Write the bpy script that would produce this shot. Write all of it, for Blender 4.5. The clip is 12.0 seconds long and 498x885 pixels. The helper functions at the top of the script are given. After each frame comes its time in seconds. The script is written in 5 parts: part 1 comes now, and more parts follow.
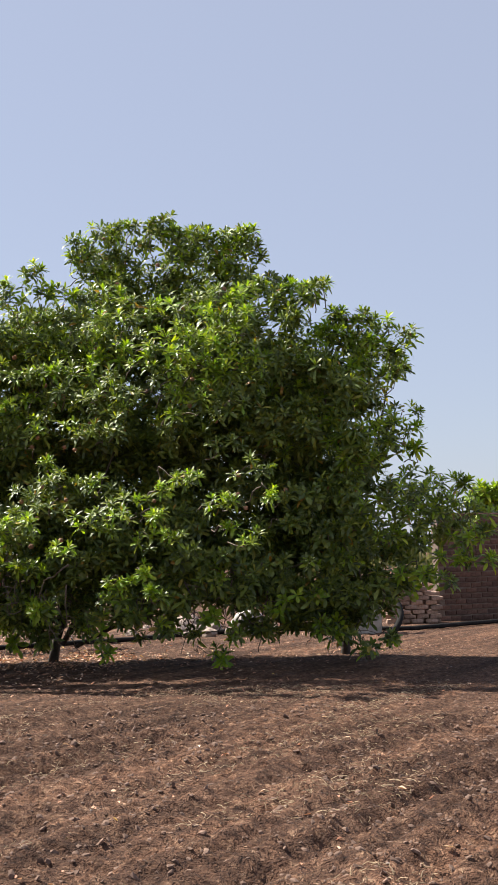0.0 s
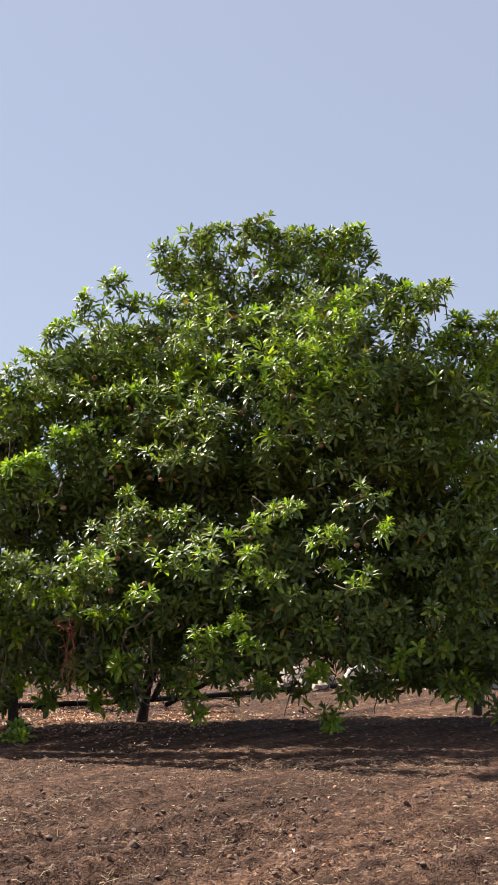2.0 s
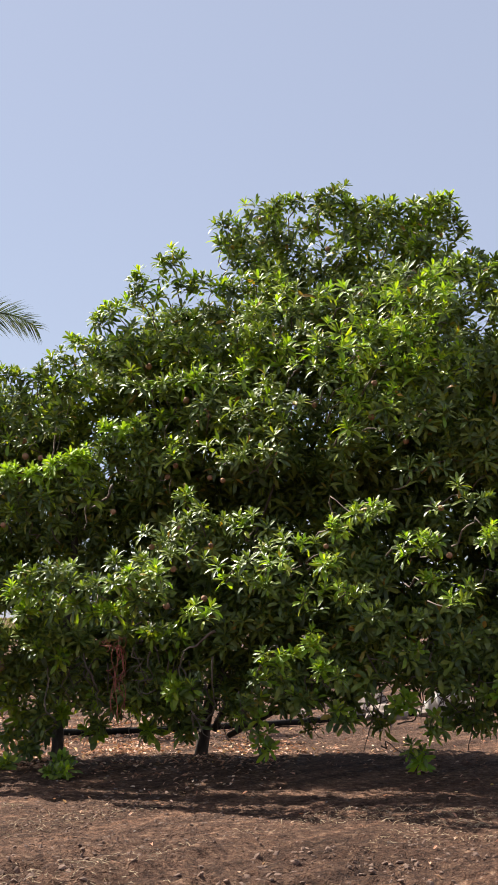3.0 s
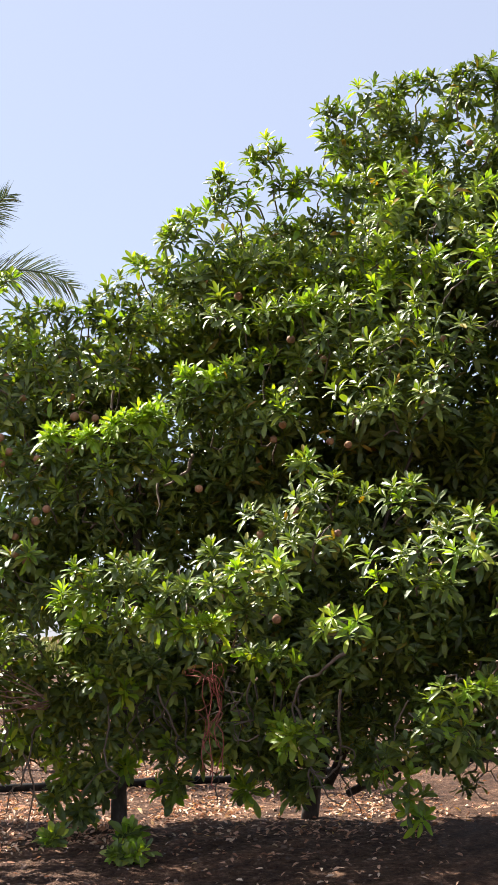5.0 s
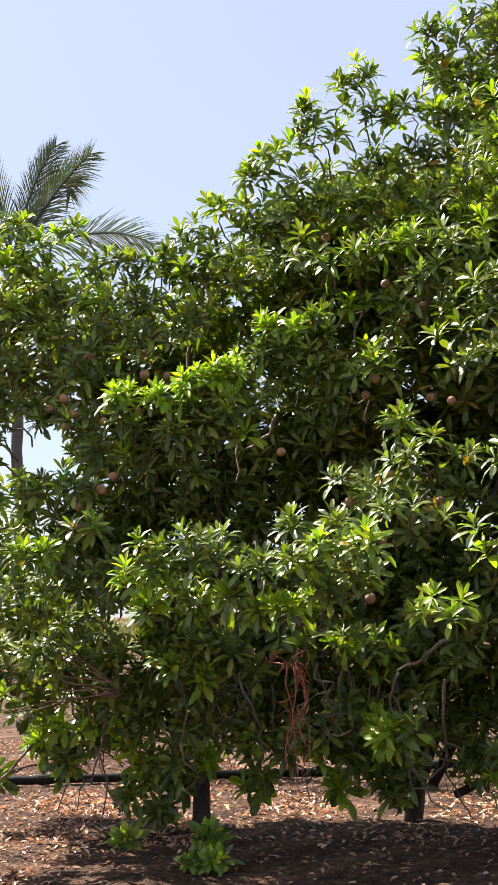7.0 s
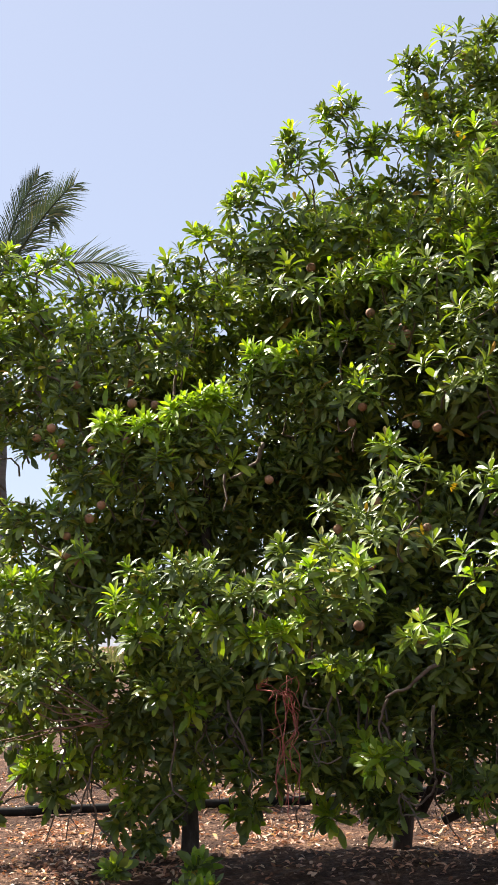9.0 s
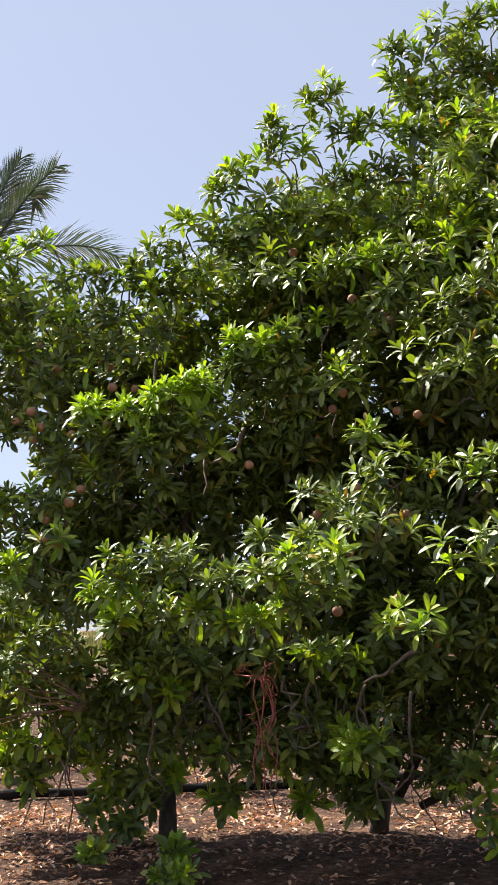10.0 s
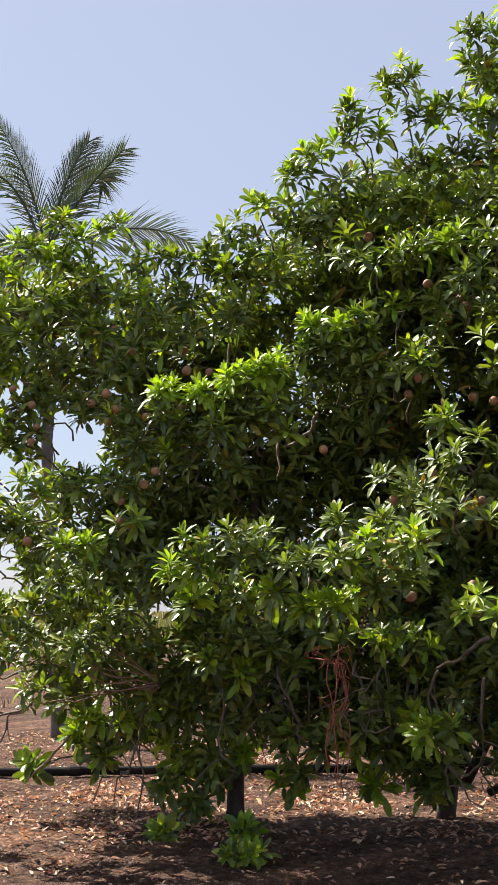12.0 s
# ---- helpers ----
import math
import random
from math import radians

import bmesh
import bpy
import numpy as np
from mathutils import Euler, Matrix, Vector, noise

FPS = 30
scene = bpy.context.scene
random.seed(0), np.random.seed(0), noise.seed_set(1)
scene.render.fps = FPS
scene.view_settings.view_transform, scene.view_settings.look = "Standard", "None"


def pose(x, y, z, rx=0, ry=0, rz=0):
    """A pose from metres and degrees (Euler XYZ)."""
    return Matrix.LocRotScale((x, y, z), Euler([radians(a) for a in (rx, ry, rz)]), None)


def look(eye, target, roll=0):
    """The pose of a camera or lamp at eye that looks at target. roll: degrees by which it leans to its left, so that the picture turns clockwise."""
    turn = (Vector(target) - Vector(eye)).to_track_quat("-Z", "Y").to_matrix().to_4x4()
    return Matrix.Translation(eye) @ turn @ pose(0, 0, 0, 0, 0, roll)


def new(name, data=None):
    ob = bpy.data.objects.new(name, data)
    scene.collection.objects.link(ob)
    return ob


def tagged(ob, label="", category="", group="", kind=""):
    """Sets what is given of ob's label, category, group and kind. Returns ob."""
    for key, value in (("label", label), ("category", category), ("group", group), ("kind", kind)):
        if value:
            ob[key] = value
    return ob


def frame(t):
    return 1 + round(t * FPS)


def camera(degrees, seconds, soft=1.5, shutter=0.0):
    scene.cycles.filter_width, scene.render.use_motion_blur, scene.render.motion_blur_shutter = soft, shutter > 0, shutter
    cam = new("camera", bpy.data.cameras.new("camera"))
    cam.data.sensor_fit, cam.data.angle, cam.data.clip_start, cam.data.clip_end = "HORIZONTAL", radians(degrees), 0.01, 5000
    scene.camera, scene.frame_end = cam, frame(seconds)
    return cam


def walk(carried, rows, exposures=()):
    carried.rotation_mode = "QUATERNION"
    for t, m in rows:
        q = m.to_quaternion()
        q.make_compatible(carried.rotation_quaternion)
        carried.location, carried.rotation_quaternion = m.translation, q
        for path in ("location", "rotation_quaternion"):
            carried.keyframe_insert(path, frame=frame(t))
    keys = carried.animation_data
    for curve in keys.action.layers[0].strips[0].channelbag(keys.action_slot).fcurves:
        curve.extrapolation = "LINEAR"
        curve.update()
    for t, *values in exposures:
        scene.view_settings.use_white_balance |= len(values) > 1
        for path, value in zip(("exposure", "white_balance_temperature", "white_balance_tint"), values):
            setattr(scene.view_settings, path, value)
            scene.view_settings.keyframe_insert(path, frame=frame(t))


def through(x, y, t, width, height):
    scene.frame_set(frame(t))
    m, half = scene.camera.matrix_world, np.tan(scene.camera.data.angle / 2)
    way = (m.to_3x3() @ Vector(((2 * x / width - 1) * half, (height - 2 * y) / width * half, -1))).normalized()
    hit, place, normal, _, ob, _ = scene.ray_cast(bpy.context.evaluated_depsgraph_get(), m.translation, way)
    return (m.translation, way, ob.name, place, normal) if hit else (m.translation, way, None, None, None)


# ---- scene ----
cam = camera(24.0, 12.0, soft=1.0)
EYE = 1.4
# seconds, x, y, yaw, pitch, roll
ROWS = [
    (0.0, 0.001, 0.000, -0.16, 5.18, -1.05),
    (0.5, 0.127, -0.024, 1.37, 5.46, -1.47),
    (1.0, 0.284, -0.074, 3.24, 5.97, -1.56),
    (1.5, 0.451, -0.047, 5.22, 6.23, -1.21),
    (2.0, 0.076, 1.815, 5.58, 7.42, -1.12),
    (2.5, -0.129, 2.639, 6.52, 7.76, -1.04),
    (3.0, -0.193, 3.271, 8.56, 8.29, -0.72),
    (3.5, -0.227, 3.690, 10.19, 8.30, -0.67),
    (3.7, -0.268, 3.922, 10.74, 8.50, -0.45),
    (5.3, -1.498, 6.649, 9.29, 9.54, -1.24),
    (5.5, -1.457, 6.928, 9.79, 10.05, -1.12),
    (6.0, -1.418, 6.984, 8.59, 9.54, -1.21),
    (6.5, -1.350, 6.991, 12.11, 9.07, -0.92),
    (7.0, -1.423, 6.963, 14.93, 8.32, -0.99),
    (7.2, -1.444, 6.946, 15.74, 8.40, -1.12),
    (8.8, -1.472, 6.905, 14.57, 9.66, -1.73),
    (9.0, -1.459, 6.912, 13.88, 9.63, -1.51),
    (9.5, -1.451, 6.910, 13.20, 9.48, -1.35),
    (10.0, -1.447, 6.927, 13.05, 8.90, -1.17),
    (10.5, -1.481, 6.890, 14.18, 8.76, -0.50),
    (11.0, -1.529, 6.873, 17.21, 8.40, 0.02),
    (11.5, -1.568, 6.861, 18.66, 8.12, 0.26),
    (12.0, -1.561, 6.877, 15.69, 8.13, -0.10),
]
walk(cam, [(t, pose(x, y, EYE, 90 + pitch, 0, yaw) @ pose(0, 0, 0, 0, 0, roll)) for t, x, y, yaw, pitch, roll in ROWS],
     exposures=[(0.0, 1.24), (3.7, 1.3), (5.3, 1.72), (7.2, 1.7), (9.0, 1.56), (12.0, 1.38)])

# ---- light ----
TO_SUN = Vector((-0.72, 0.4, 1.0)).normalized()
world = bpy.data.worlds.new("sky")
scene.world = world
world.use_nodes = True
sky = world.node_tree.nodes.new("ShaderNodeTexSky")
sky.sky_type = "NISHITA"
sky.sun_disc = False
sky.sun_elevation = math.asin(TO_SUN.z)
sky.sun_rotation = math.atan2(TO_SUN.x, TO_SUN.y)
sky.air_density, sky.dust_density, sky.ozone_density = 1.0, 0.8, 1.5
# a thin even haze over the clear sky
haze = world.node_tree.nodes.new("ShaderNodeMix")
haze.data_type = "RGBA"
haze.inputs[0].default_value = 0.6
haze.inputs[7].default_value = (5.65, 6.08, 7.7, 1)
world.node_tree.links.new(sky.outputs[0], haze.inputs[6])
world.node_tree.links.new(haze.outputs[2], world.node_tree.nodes["Background"].inputs[0])
world.node_tree.nodes["Background"].inputs[1].default_value = 0.0465
sun = new("sun", bpy.data.lights.new("sun", "SUN"))
sun.data.energy, sun.data.angle, sun.data.color = 5.0, radians(0.53), (1.0, 0.94, 0.84)
sun.matrix_world = look(TO_SUN * 60, (0, 0, 0))


# ---- materials ----
def material(name):
    m = bpy.data.materials.new(name)
    m.use_nodes = True
    return m, m.node_tree.nodes, m.node_tree.links, m.node_tree.nodes["Principled BSDF"]


def ramp(nodes, links, fac, stops):
    r = nodes.new("ShaderNodeValToRGB")
    e = r.color_ramp.elements
    while len(e) < len(stops):
        e.new(0.5)
    for el, (p, c) in zip(e, stops):
        el.position, el.color = p, (*c, 1)
    links.new(fac, r.inputs[0])
    return r.outputs[0]


def texture(nodes, links, scale, detail=4.0, rough=0.6, stretch=None, world_space=False):
    n = nodes.new("ShaderNodeTexNoise")
    n.inputs["Scale"].default_value, n.inputs["Detail"].default_value, n.inputs["Roughness"].default_value = scale, detail, rough
    c = nodes.new("ShaderNodeNewGeometry" if world_space else "ShaderNodeTexCoord")
    out = c.outputs["Position" if world_space else "Object"]
    if stretch:
        mp = nodes.new("ShaderNodeMapping")
        mp.inputs["Scale"].default_value = stretch
        links.new(out, mp.inputs[0])
        out = mp.outputs[0]
    links.new(out, n.inputs["Vector"])
    return n.outputs["Fac"]


def mixed(nodes, links, a, b, fac, mode="MIX"):
    n = nodes.new("ShaderNodeMix")
    n.data_type, n.blend_type = "RGBA", mode
    for sock, v in ((n.inputs[0], fac), (n.inputs[6], a), (n.inputs[7], b)):
        if isinstance(v, (int, float)):
            sock.default_value = v
        elif isinstance(v, tuple):
            sock.default_value = (*v, 1)
        else:
            links.new(v, sock)
    return n.outputs[2]


def bumped(nodes, links, bsdf, height, strength, distance):
    b = nodes.new("ShaderNodeBump")
    b.inputs["Strength"].default_value, b.inputs["Distance"].default_value = strength, distance
    links.new(height, b.inputs["Height"])
    links.new(b.outputs[0], bsdf.inputs["Normal"])


def leaf_material(name, stops, through, gloss=0.36, spread=0.35):
    """A leaf skin: colour by single leaf, a waxy gloss, some light let through."""
    m, n, l, p = material(name)
    g = n.new("ShaderNodeNewGeometry")
    col = ramp(n, l, g.outputs["Random Per Island"], stops)
    spots = texture(n, l, 9.0, 3.0)
    dark = ramp(n, l, spots, [(0.3, (0.72, 0.74, 0.7)), (0.7, (1.15, 1.12, 1.05))])
    col = mixed(n, l, col, dark, 1.0, "MULTIPLY")
    l.new(col, p.inputs["Base Color"])
    p.inputs["Roughness"].default_value = gloss
    p.inputs["Specular IOR Level"].default_value = 0.5
    tr = n.new("ShaderNodeBsdfTranslucent")
    l.new(mixed(n, l, col, through, 1.0, "MULTIPLY"), tr.inputs[0])
    mix = n.new("ShaderNodeMixShader")
    mix.inputs[0].default_value = spread
    l.new(p.outputs[0], mix.inputs[1])
    l.new(tr.outputs[0], mix.inputs[2])
    l.new(mix.outputs[0], n["Material Output"].inputs[0])
    return m


LEAF = leaf_material("mature_leaf", [(0.0, (0.064, 0.092, 0.028)), (0.4, (0.13, 0.178, 0.043)), (0.8, (0.222, 0.272, 0.052)), (0.975, (0.3, 0.315, 0.058)), (1.0, (0.42, 0.21, 0.045))], (1.5, 1.7, 0.25), 0.42, 0.25)
YOUNG = leaf_material("young_leaf", [(0.0, (0.18, 0.31, 0.026)), (0.6, (0.31, 0.43, 0.034)), (1.0, (0.46, 0.5, 0.05))], (1.4, 1.5, 0.3), 0.46, 0.38)
PALM = leaf_material("palm_leaflet", [(0.0, (0.042, 0.064, 0.032)), (0.7, (0.075, 0.1, 0.048)), (1.0, (0.19, 0.17, 0.085))], (1.3, 1.4, 0.7), 0.5, 0.3)
DRY = leaf_material("dry_leaf", [(0.0, (0.32, 0.13, 0.07)), (0.35, (0.55, 0.28, 0.18)), (0.7, (0.72, 0.44, 0.31)), (0.95, (0.74, 0.56, 0.43)), (1.0, (0.68, 0.42, 0.07))], (1.2, 1.0, 0.7), 0.6, 0.15)
CROP = leaf_material("crop_leaf", [(0.0, (0.11, 0.11, 0.055)), (1.0, (0.24, 0.21, 0.11))], (1.4, 1.6, 0.7), 0.6, 0.3)


def plain(name, stops, scale, rough, bump=0.3, depth=0.01, detail=5.0, stretch=None, world_space=False, random=0.0):
    m, n, l, p = material(name)
    fac = texture(n, l, scale, detail, 0.65, stretch, world_space)
    col = ramp(n, l, fac, stops)
    big = ramp(n, l, texture(n, l, scale * 0.13, 3.0, 0.6, None, world_space), [(0.3, (0.78, 0.78, 0.78)), (0.7, (1.12, 1.1, 1.08))])
    col = mixed(n, l, col, big, 1.0, "MULTIPLY")
    if random:
        o = n.new("ShaderNodeObjectInfo")
        tint = ramp(n, l, o.outputs["Random"], [(0.0, (1 - random, 1 - random, 1 - random)), (1.0, (1 + random, 1 + random * 0.8, 1 + random * 0.6))])
        col = mixed(n, l, col, tint, 1.0, "MULTIPLY")
    l.new(col, p.inputs["Base Color"])
    p.inputs["Roughness"].default_value = rough
    bumped(n, l, p, fac, bump, depth)
    return m


BARK = plain("bark", [(0.3, (0.03, 0.022, 0.017)), (0.55, (0.07, 0.053, 0.042)), (0.75, (0.14, 0.115, 0.095))], 22.0, 0.9, 0.8, 0.02, stretch=(1, 1, 0.35))
TWIG = plain("twig_bark", [(0.3, (0.08, 0.058, 0.042)), (0.7, (0.2, 0.155, 0.12))], 30.0, 0.85, 0.5, 0.006)
PALE_TWIG = plain("pale_twig", [(0.3, (0.13, 0.095, 0.072)), (0.7, (0.28, 0.215, 0.168))], 30.0, 0.85, 0.5, 0.006)
DEAD_TWIG = plain("dead_twig", [(0.3, (0.16, 0.085, 0.06)), (0.7, (0.34, 0.2, 0.15))], 30.0, 0.85, 0.4, 0.004)
RED_TWINE = plain("red_twine", [(0.3, (0.24, 0.06, 0.045)), (0.7, (0.42, 0.13, 0.1))], 40.0, 0.8, 0.4, 0.003)
FRUIT = plain("fruit_skin", [(0.3, (0.28, 0.135, 0.07)), (0.7, (0.46, 0.25, 0.14))], 45.0, 0.75, 0.3, 0.002, random=0.2)
PIPE = plain("black_pipe", [(0.35, (0.012, 0.012, 0.013)), (0.6, (0.025, 0.023, 0.022)), (0.8, (0.065, 0.05, 0.042))], 14.0, 0.85, 0.15, 0.002)
PIPE.node_tree.nodes["Principled BSDF"].inputs["Specular IOR Level"].default_value = 0.12
BRICK = plain("fired_brick", [(0.3, (0.09, 0.046, 0.033)), (0.55, (0.15, 0.08, 0.057)), (0.8, (0.25, 0.16, 0.12))], 18.0, 0.9, 0.5, 0.008, random=0.3)
# same brick made paler: the sun on the loose stack is in this colour
SUNLIT_BRICK = plain("sunlit_brick", [(0.3, (0.22, 0.14, 0.105)), (0.7, (0.42, 0.31, 0.245))], 18.0, 0.9, 0.5, 0.008, random=0.3)
MORTAR = plain("mud_mortar", [(0.3, (0.14, 0.1, 0.075)), (0.7, (0.24, 0.18, 0.14))], 16.0, 0.95, 0.6, 0.01)
CONCRETE = plain("concrete", [(0.3, (0.36, 0.34, 0.31)), (0.7, (0.52, 0.5, 0.46))], 14.0, 0.9, 0.3, 0.004)
STONE = plain("field_stone", [(0.3, (0.2, 0.155, 0.13)), (0.7, (0.38, 0.31, 0.265))], 12.0, 0.9, 0.6, 0.01, random=0.2)
SACK = plain("white_sack", [(0.3, (0.5, 0.46, 0.42)), (0.7, (0.7, 0.66, 0.6))], 25.0, 0.8, 0.3, 0.004)
CLOD = plain("dry_clod", [(0.3, (0.1, 0.06, 0.043)), (0.7, (0.25, 0.16, 0.118))], 9.0, 0.95, 0.5, 0.006)
STRAW = plain("dry_straw", [(0.3, (0.26, 0.18, 0.11)), (0.7, (0.42, 0.31, 0.19))], 20.0, 0.8, 0.2, 0.002)
PALM_BARK = plain("palm_bark", [(0.3, (0.08, 0.07, 0.06)), (0.7, (0.17, 0.15, 0.13))], 6.0, 0.9, 0.6, 0.02, stretch=(0.4, 0.4, 3))


def soil_material():
    m, n, l, p = material("tilled_soil")
    fine = texture(n, l, 15.0, 12.0, 0.78, None, True)
    col = ramp(n, l, fine, [(0.32, (0.02, 0.0092, 0.0063)), (0.43, (0.096, 0.05, 0.033)), (0.55, (0.192, 0.106, 0.069)), (0.68, (0.48, 0.315, 0.212))])
    patches = ramp(n, l, texture(n, l, 0.55, 4.0, 0.6, None, True), [(0.32, (0.78, 0.75, 0.73)), (0.68, (1.16, 1.15, 1.14))])
    col = mixed(n, l, col, patches, 1.0, "MULTIPLY")
    # pale and dark bands along the tillage
    g = n.new("ShaderNodeNewGeometry")
    mp = n.new("ShaderNodeMapping")
    mp.vector_type = "TEXTURE"
    mp.inputs["Rotation"].default_value = (0, 0, radians(56))
    mp.inputs["Scale"].default_value = (5.0, 0.42, 1.0)
    l.new(g.outputs["Position"], mp.inputs[0])
    band = n.new("ShaderNodeTexNoise")
    band.inputs["Scale"].default_value, band.inputs["Detail"].default_value, band.inputs["Roughness"].default_value = 1.0, 5.0, 0.6
    l.new(mp.outputs[0], band.inputs["Vector"])
    col = mixed(n, l, col, ramp(n, l, band.outputs["Fac"], [(0.36, (0.55, 0.53, 0.52)), (0.5, (0.92, 0.92, 0.92)), (0.64, (1.5, 1.47, 1.42))]), 1.0, "MULTIPLY")
    crumbs = ramp(n, l, texture(n, l, 6.0, 6.0, 0.75, (1.0, 0.6, 1.0), True), [(0.35, (0.75, 0.75, 0.75)), (0.65, (1.16, 1.16, 1.16))])
    col = mixed(n, l, col, crumbs, 1.0, "MULTIPLY")
    l.new(col, p.inputs["Base Color"])
    p.inputs["Roughness"].default_value = 0.95
    p.inputs["Specular IOR Level"].default_value = 0.2
    cells = n.new("ShaderNodeTexVoronoi")
    cells.inputs["Scale"].default_value = 38.0
    warp = n.new("ShaderNodeVectorMath")
    warp.operation = "MULTIPLY_ADD"
    warp.inputs[1].default_value = (0.16, 0.16, 0.16)
    wob = n.new("ShaderNodeTexNoise")
    wob.inputs["Scale"].default_value, wob.inputs["Detail"].default_value = 18.0, 5.0
    l.new(g.outputs["Position"], wob.inputs["Vector"])
    l.new(wob.outputs["Color"], warp.inputs[0])
    l.new(g.outputs["Position"], warp.inputs[2])
    l.new(warp.outputs[0], cells.inputs["Vector"])
    grain = ramp(n, l, cells.outputs["Color"], [(0.1, (0.8, 0.8, 0.79)), (0.9, (1.2, 1.19, 1.17))])
    l.new(mixed(n, l, col, grain, 1.0, "MULTIPLY"), p.inputs["Base Color"])
    rise = n.new("ShaderNodeMath")
    rise.operation = "SUBTRACT"
    l.new(fine, rise.inputs[0])
    l.new(cells.outputs["Distance"], rise.inputs[1])
    bumped(n, l, p, rise.outputs[0], 1.0, 0.035)
    return m


SOIL = soil_material()


# ---- mesh helpers ----
def mesh_object(name, verts, faces, mats, parent=None, label="", smooth=False, index=None):
    me = bpy.data.meshes.new(name)
    me.from_pydata(np.asarray(verts).tolist(), [], faces.tolist() if isinstance(faces, np.ndarray) else faces)
    for m in mats if isinstance(mats, (list, tuple)) else [mats]:
        me.materials.append(m)
    if smooth:
        me.polygons.foreach_set("use_smooth", [True] * len(me.polygons))
    if index is not None:
        me.polygons.foreach_set("material_index", index)
    me.update()
    ob = new(name, me)
    ob.parent = parent
    return tagged(ob, label)


def part(name, bm, mat, parent, label=""):
    me = bpy.data.meshes.new(name)
    bm.to_mesh(me)
    bm.free()
    me.materials.append(mat)
    ob = new(name, me)
    ob.parent = parent
    return tagged(ob, label)


def thing(name, at, label, category, group=""):
    ob = new(name)
    ob.location = at
    ob.empty_display_size = 0.2
    return tagged(ob, label, category, group)


def tube(points, radii, sides=8, rough=0.0, seed=0):
    """Vertices and faces of a tapered, closed tube along points."""
    rng = np.random.default_rng(seed)
    pts = np.array(points, float)
    verts, faces = [], []
    ahead = np.gradient(pts, axis=0)
    for k, (c, a, r) in enumerate(zip(pts, ahead, radii)):
        a = a / (np.linalg.norm(a) + 1e-9)
        side = np.cross(a, (0.31, 0.9, 0.2) if abs(a[2]) > 0.6 else (0, 0, 1))
        side /= np.linalg.norm(side)
        up = np.cross(side, a)
        for s in range(sides):
            w = 2 * math.pi * s / sides
            verts.append(c + (side * math.cos(w) + up * math.sin(w)) * r * (1 + rough * rng.uniform(-1, 1)))
    for k in range(len(pts) - 1):
        for s in range(sides):
            a, b = k * sides + s, k * sides + (s + 1) % sides
            faces.append([a, b, b + sides, a + sides])
    faces.append(list(range(sides))[::-1])
    faces.append([(len(pts) - 1) * sides + s for s in range(sides)])
    return np.array(verts), faces


def bent(a, b, sag, steps, wiggle, rng):
    """A wandering line from a to b."""
    a, b = np.array(a, float), np.array(b, float)
    t = np.linspace(0, 1, steps)[:, None]
    off = rng.normal(0, wiggle * 1.6, (steps, 3))
    for _ in range(2):
        off[1:-1] = (off[:-2] + 2 * off[1:-1] + off[2:]) / 4
    off = off * np.sin(np.pi * t)
    line = a + (b - a) * t + off
    line[:, 2] += sag * np.sin(np.pi * t[:, 0])
    return line


# ---- ground ----
def lattice(x, y, seed):
    """Smooth value noise on the plane, 0 to 1."""
    table = np.random.default_rng(seed).random((64, 64))
    i, j = np.floor(x).astype(int), np.floor(y).astype(int)
    u, v = x - i, y - j
    u, v = u * u * (3 - 2 * u), v * v * (3 - 2 * v)
    at = lambda p, q: table[p % 64, q % 64]
    return (at(i, j) * (1 - u) + at(i + 1, j) * u) * (1 - v) + (at(i, j + 1) * (1 - u) + at(i + 1, j + 1) * u) * v


def height(x, y):
    """The lie of the soil: flat far off, low furrows across the tilled strip, clods."""
    x, y = np.asarray(x, float), np.asarray(y, float)
    near = np.clip((11.2 - y) / 2.0, 0, 1) * np.clip((y + 4) / 3, 0, 1)
    wide = np.clip((24 - np.abs(y - 10)) / 6, 0, 1) * np.clip((14 - np.abs(x)) / 4, 0, 1)
    across = -0.83 * x + 0.56 * y + 0.3 * (lattice(x * 0.5, y * 0.5, 3) - 0.5)
    along = 0.56 * x + 0.83 * y
    ridge = 0.4 + lattice(across * 0.9, along * 0.35, 13)
    h = near * ridge * (0.036 * np.sin(across * 2 * np.pi / 0.78) + 0.02 * np.sin(across * 2 * np.pi / 0.31 + 1.3))
    h = h + wide * (0.03 * (lattice(x * 1.1, y * 1.1, 5) - 0.5) + 0.022 * (0.7 + near) * (lattice(x * 5, y * 5, 6) - 0.5) + 0.026 * (0.7 + near) * (lattice(x * 15, y * 15, 7) - 0.5)
                + 0.03 * (0.7 + near) * np.clip(lattice(x * 34, y * 34, 8) - 0.55, 0, 1))
    return h


def build_ground():
    def spread(lo, hi, step, reach):
        inner = np.arange(lo, hi, step)
        grow, out, s = [], hi, step
        while out < reach:
            s *= 1.35
            out += s
            grow.append(out)
        mid = (lo + hi) / 2
        return np.concatenate([[2 * mid - g for g in grow[::-1]], inner, grow])

    xs, ys = spread(-7.6, 4.6, 0.034, 900.0), spread(4.0, 18.0, 0.035, 1100.0)
    gx, gy = np.meshgrid(xs, ys)
    v = np.stack([gx, gy, height(gx, gy)], -1).reshape(-1, 3)
    w, hgt = len(xs), len(ys)
    a = (np.arange(hgt - 1)[:, None] * w + np.arange(w - 1)[None]).ravel()
    ob = mesh_object("ground", v, np.stack([a, a + 1, a + w + 1, a + w], -1), SOIL, smooth=True)
    tagged(ob, "dry brown tilled farm soil with shallow furrows and clods", "ground", kind="structure")


build_ground()


# ---- trees ----
BOUGHS = {}
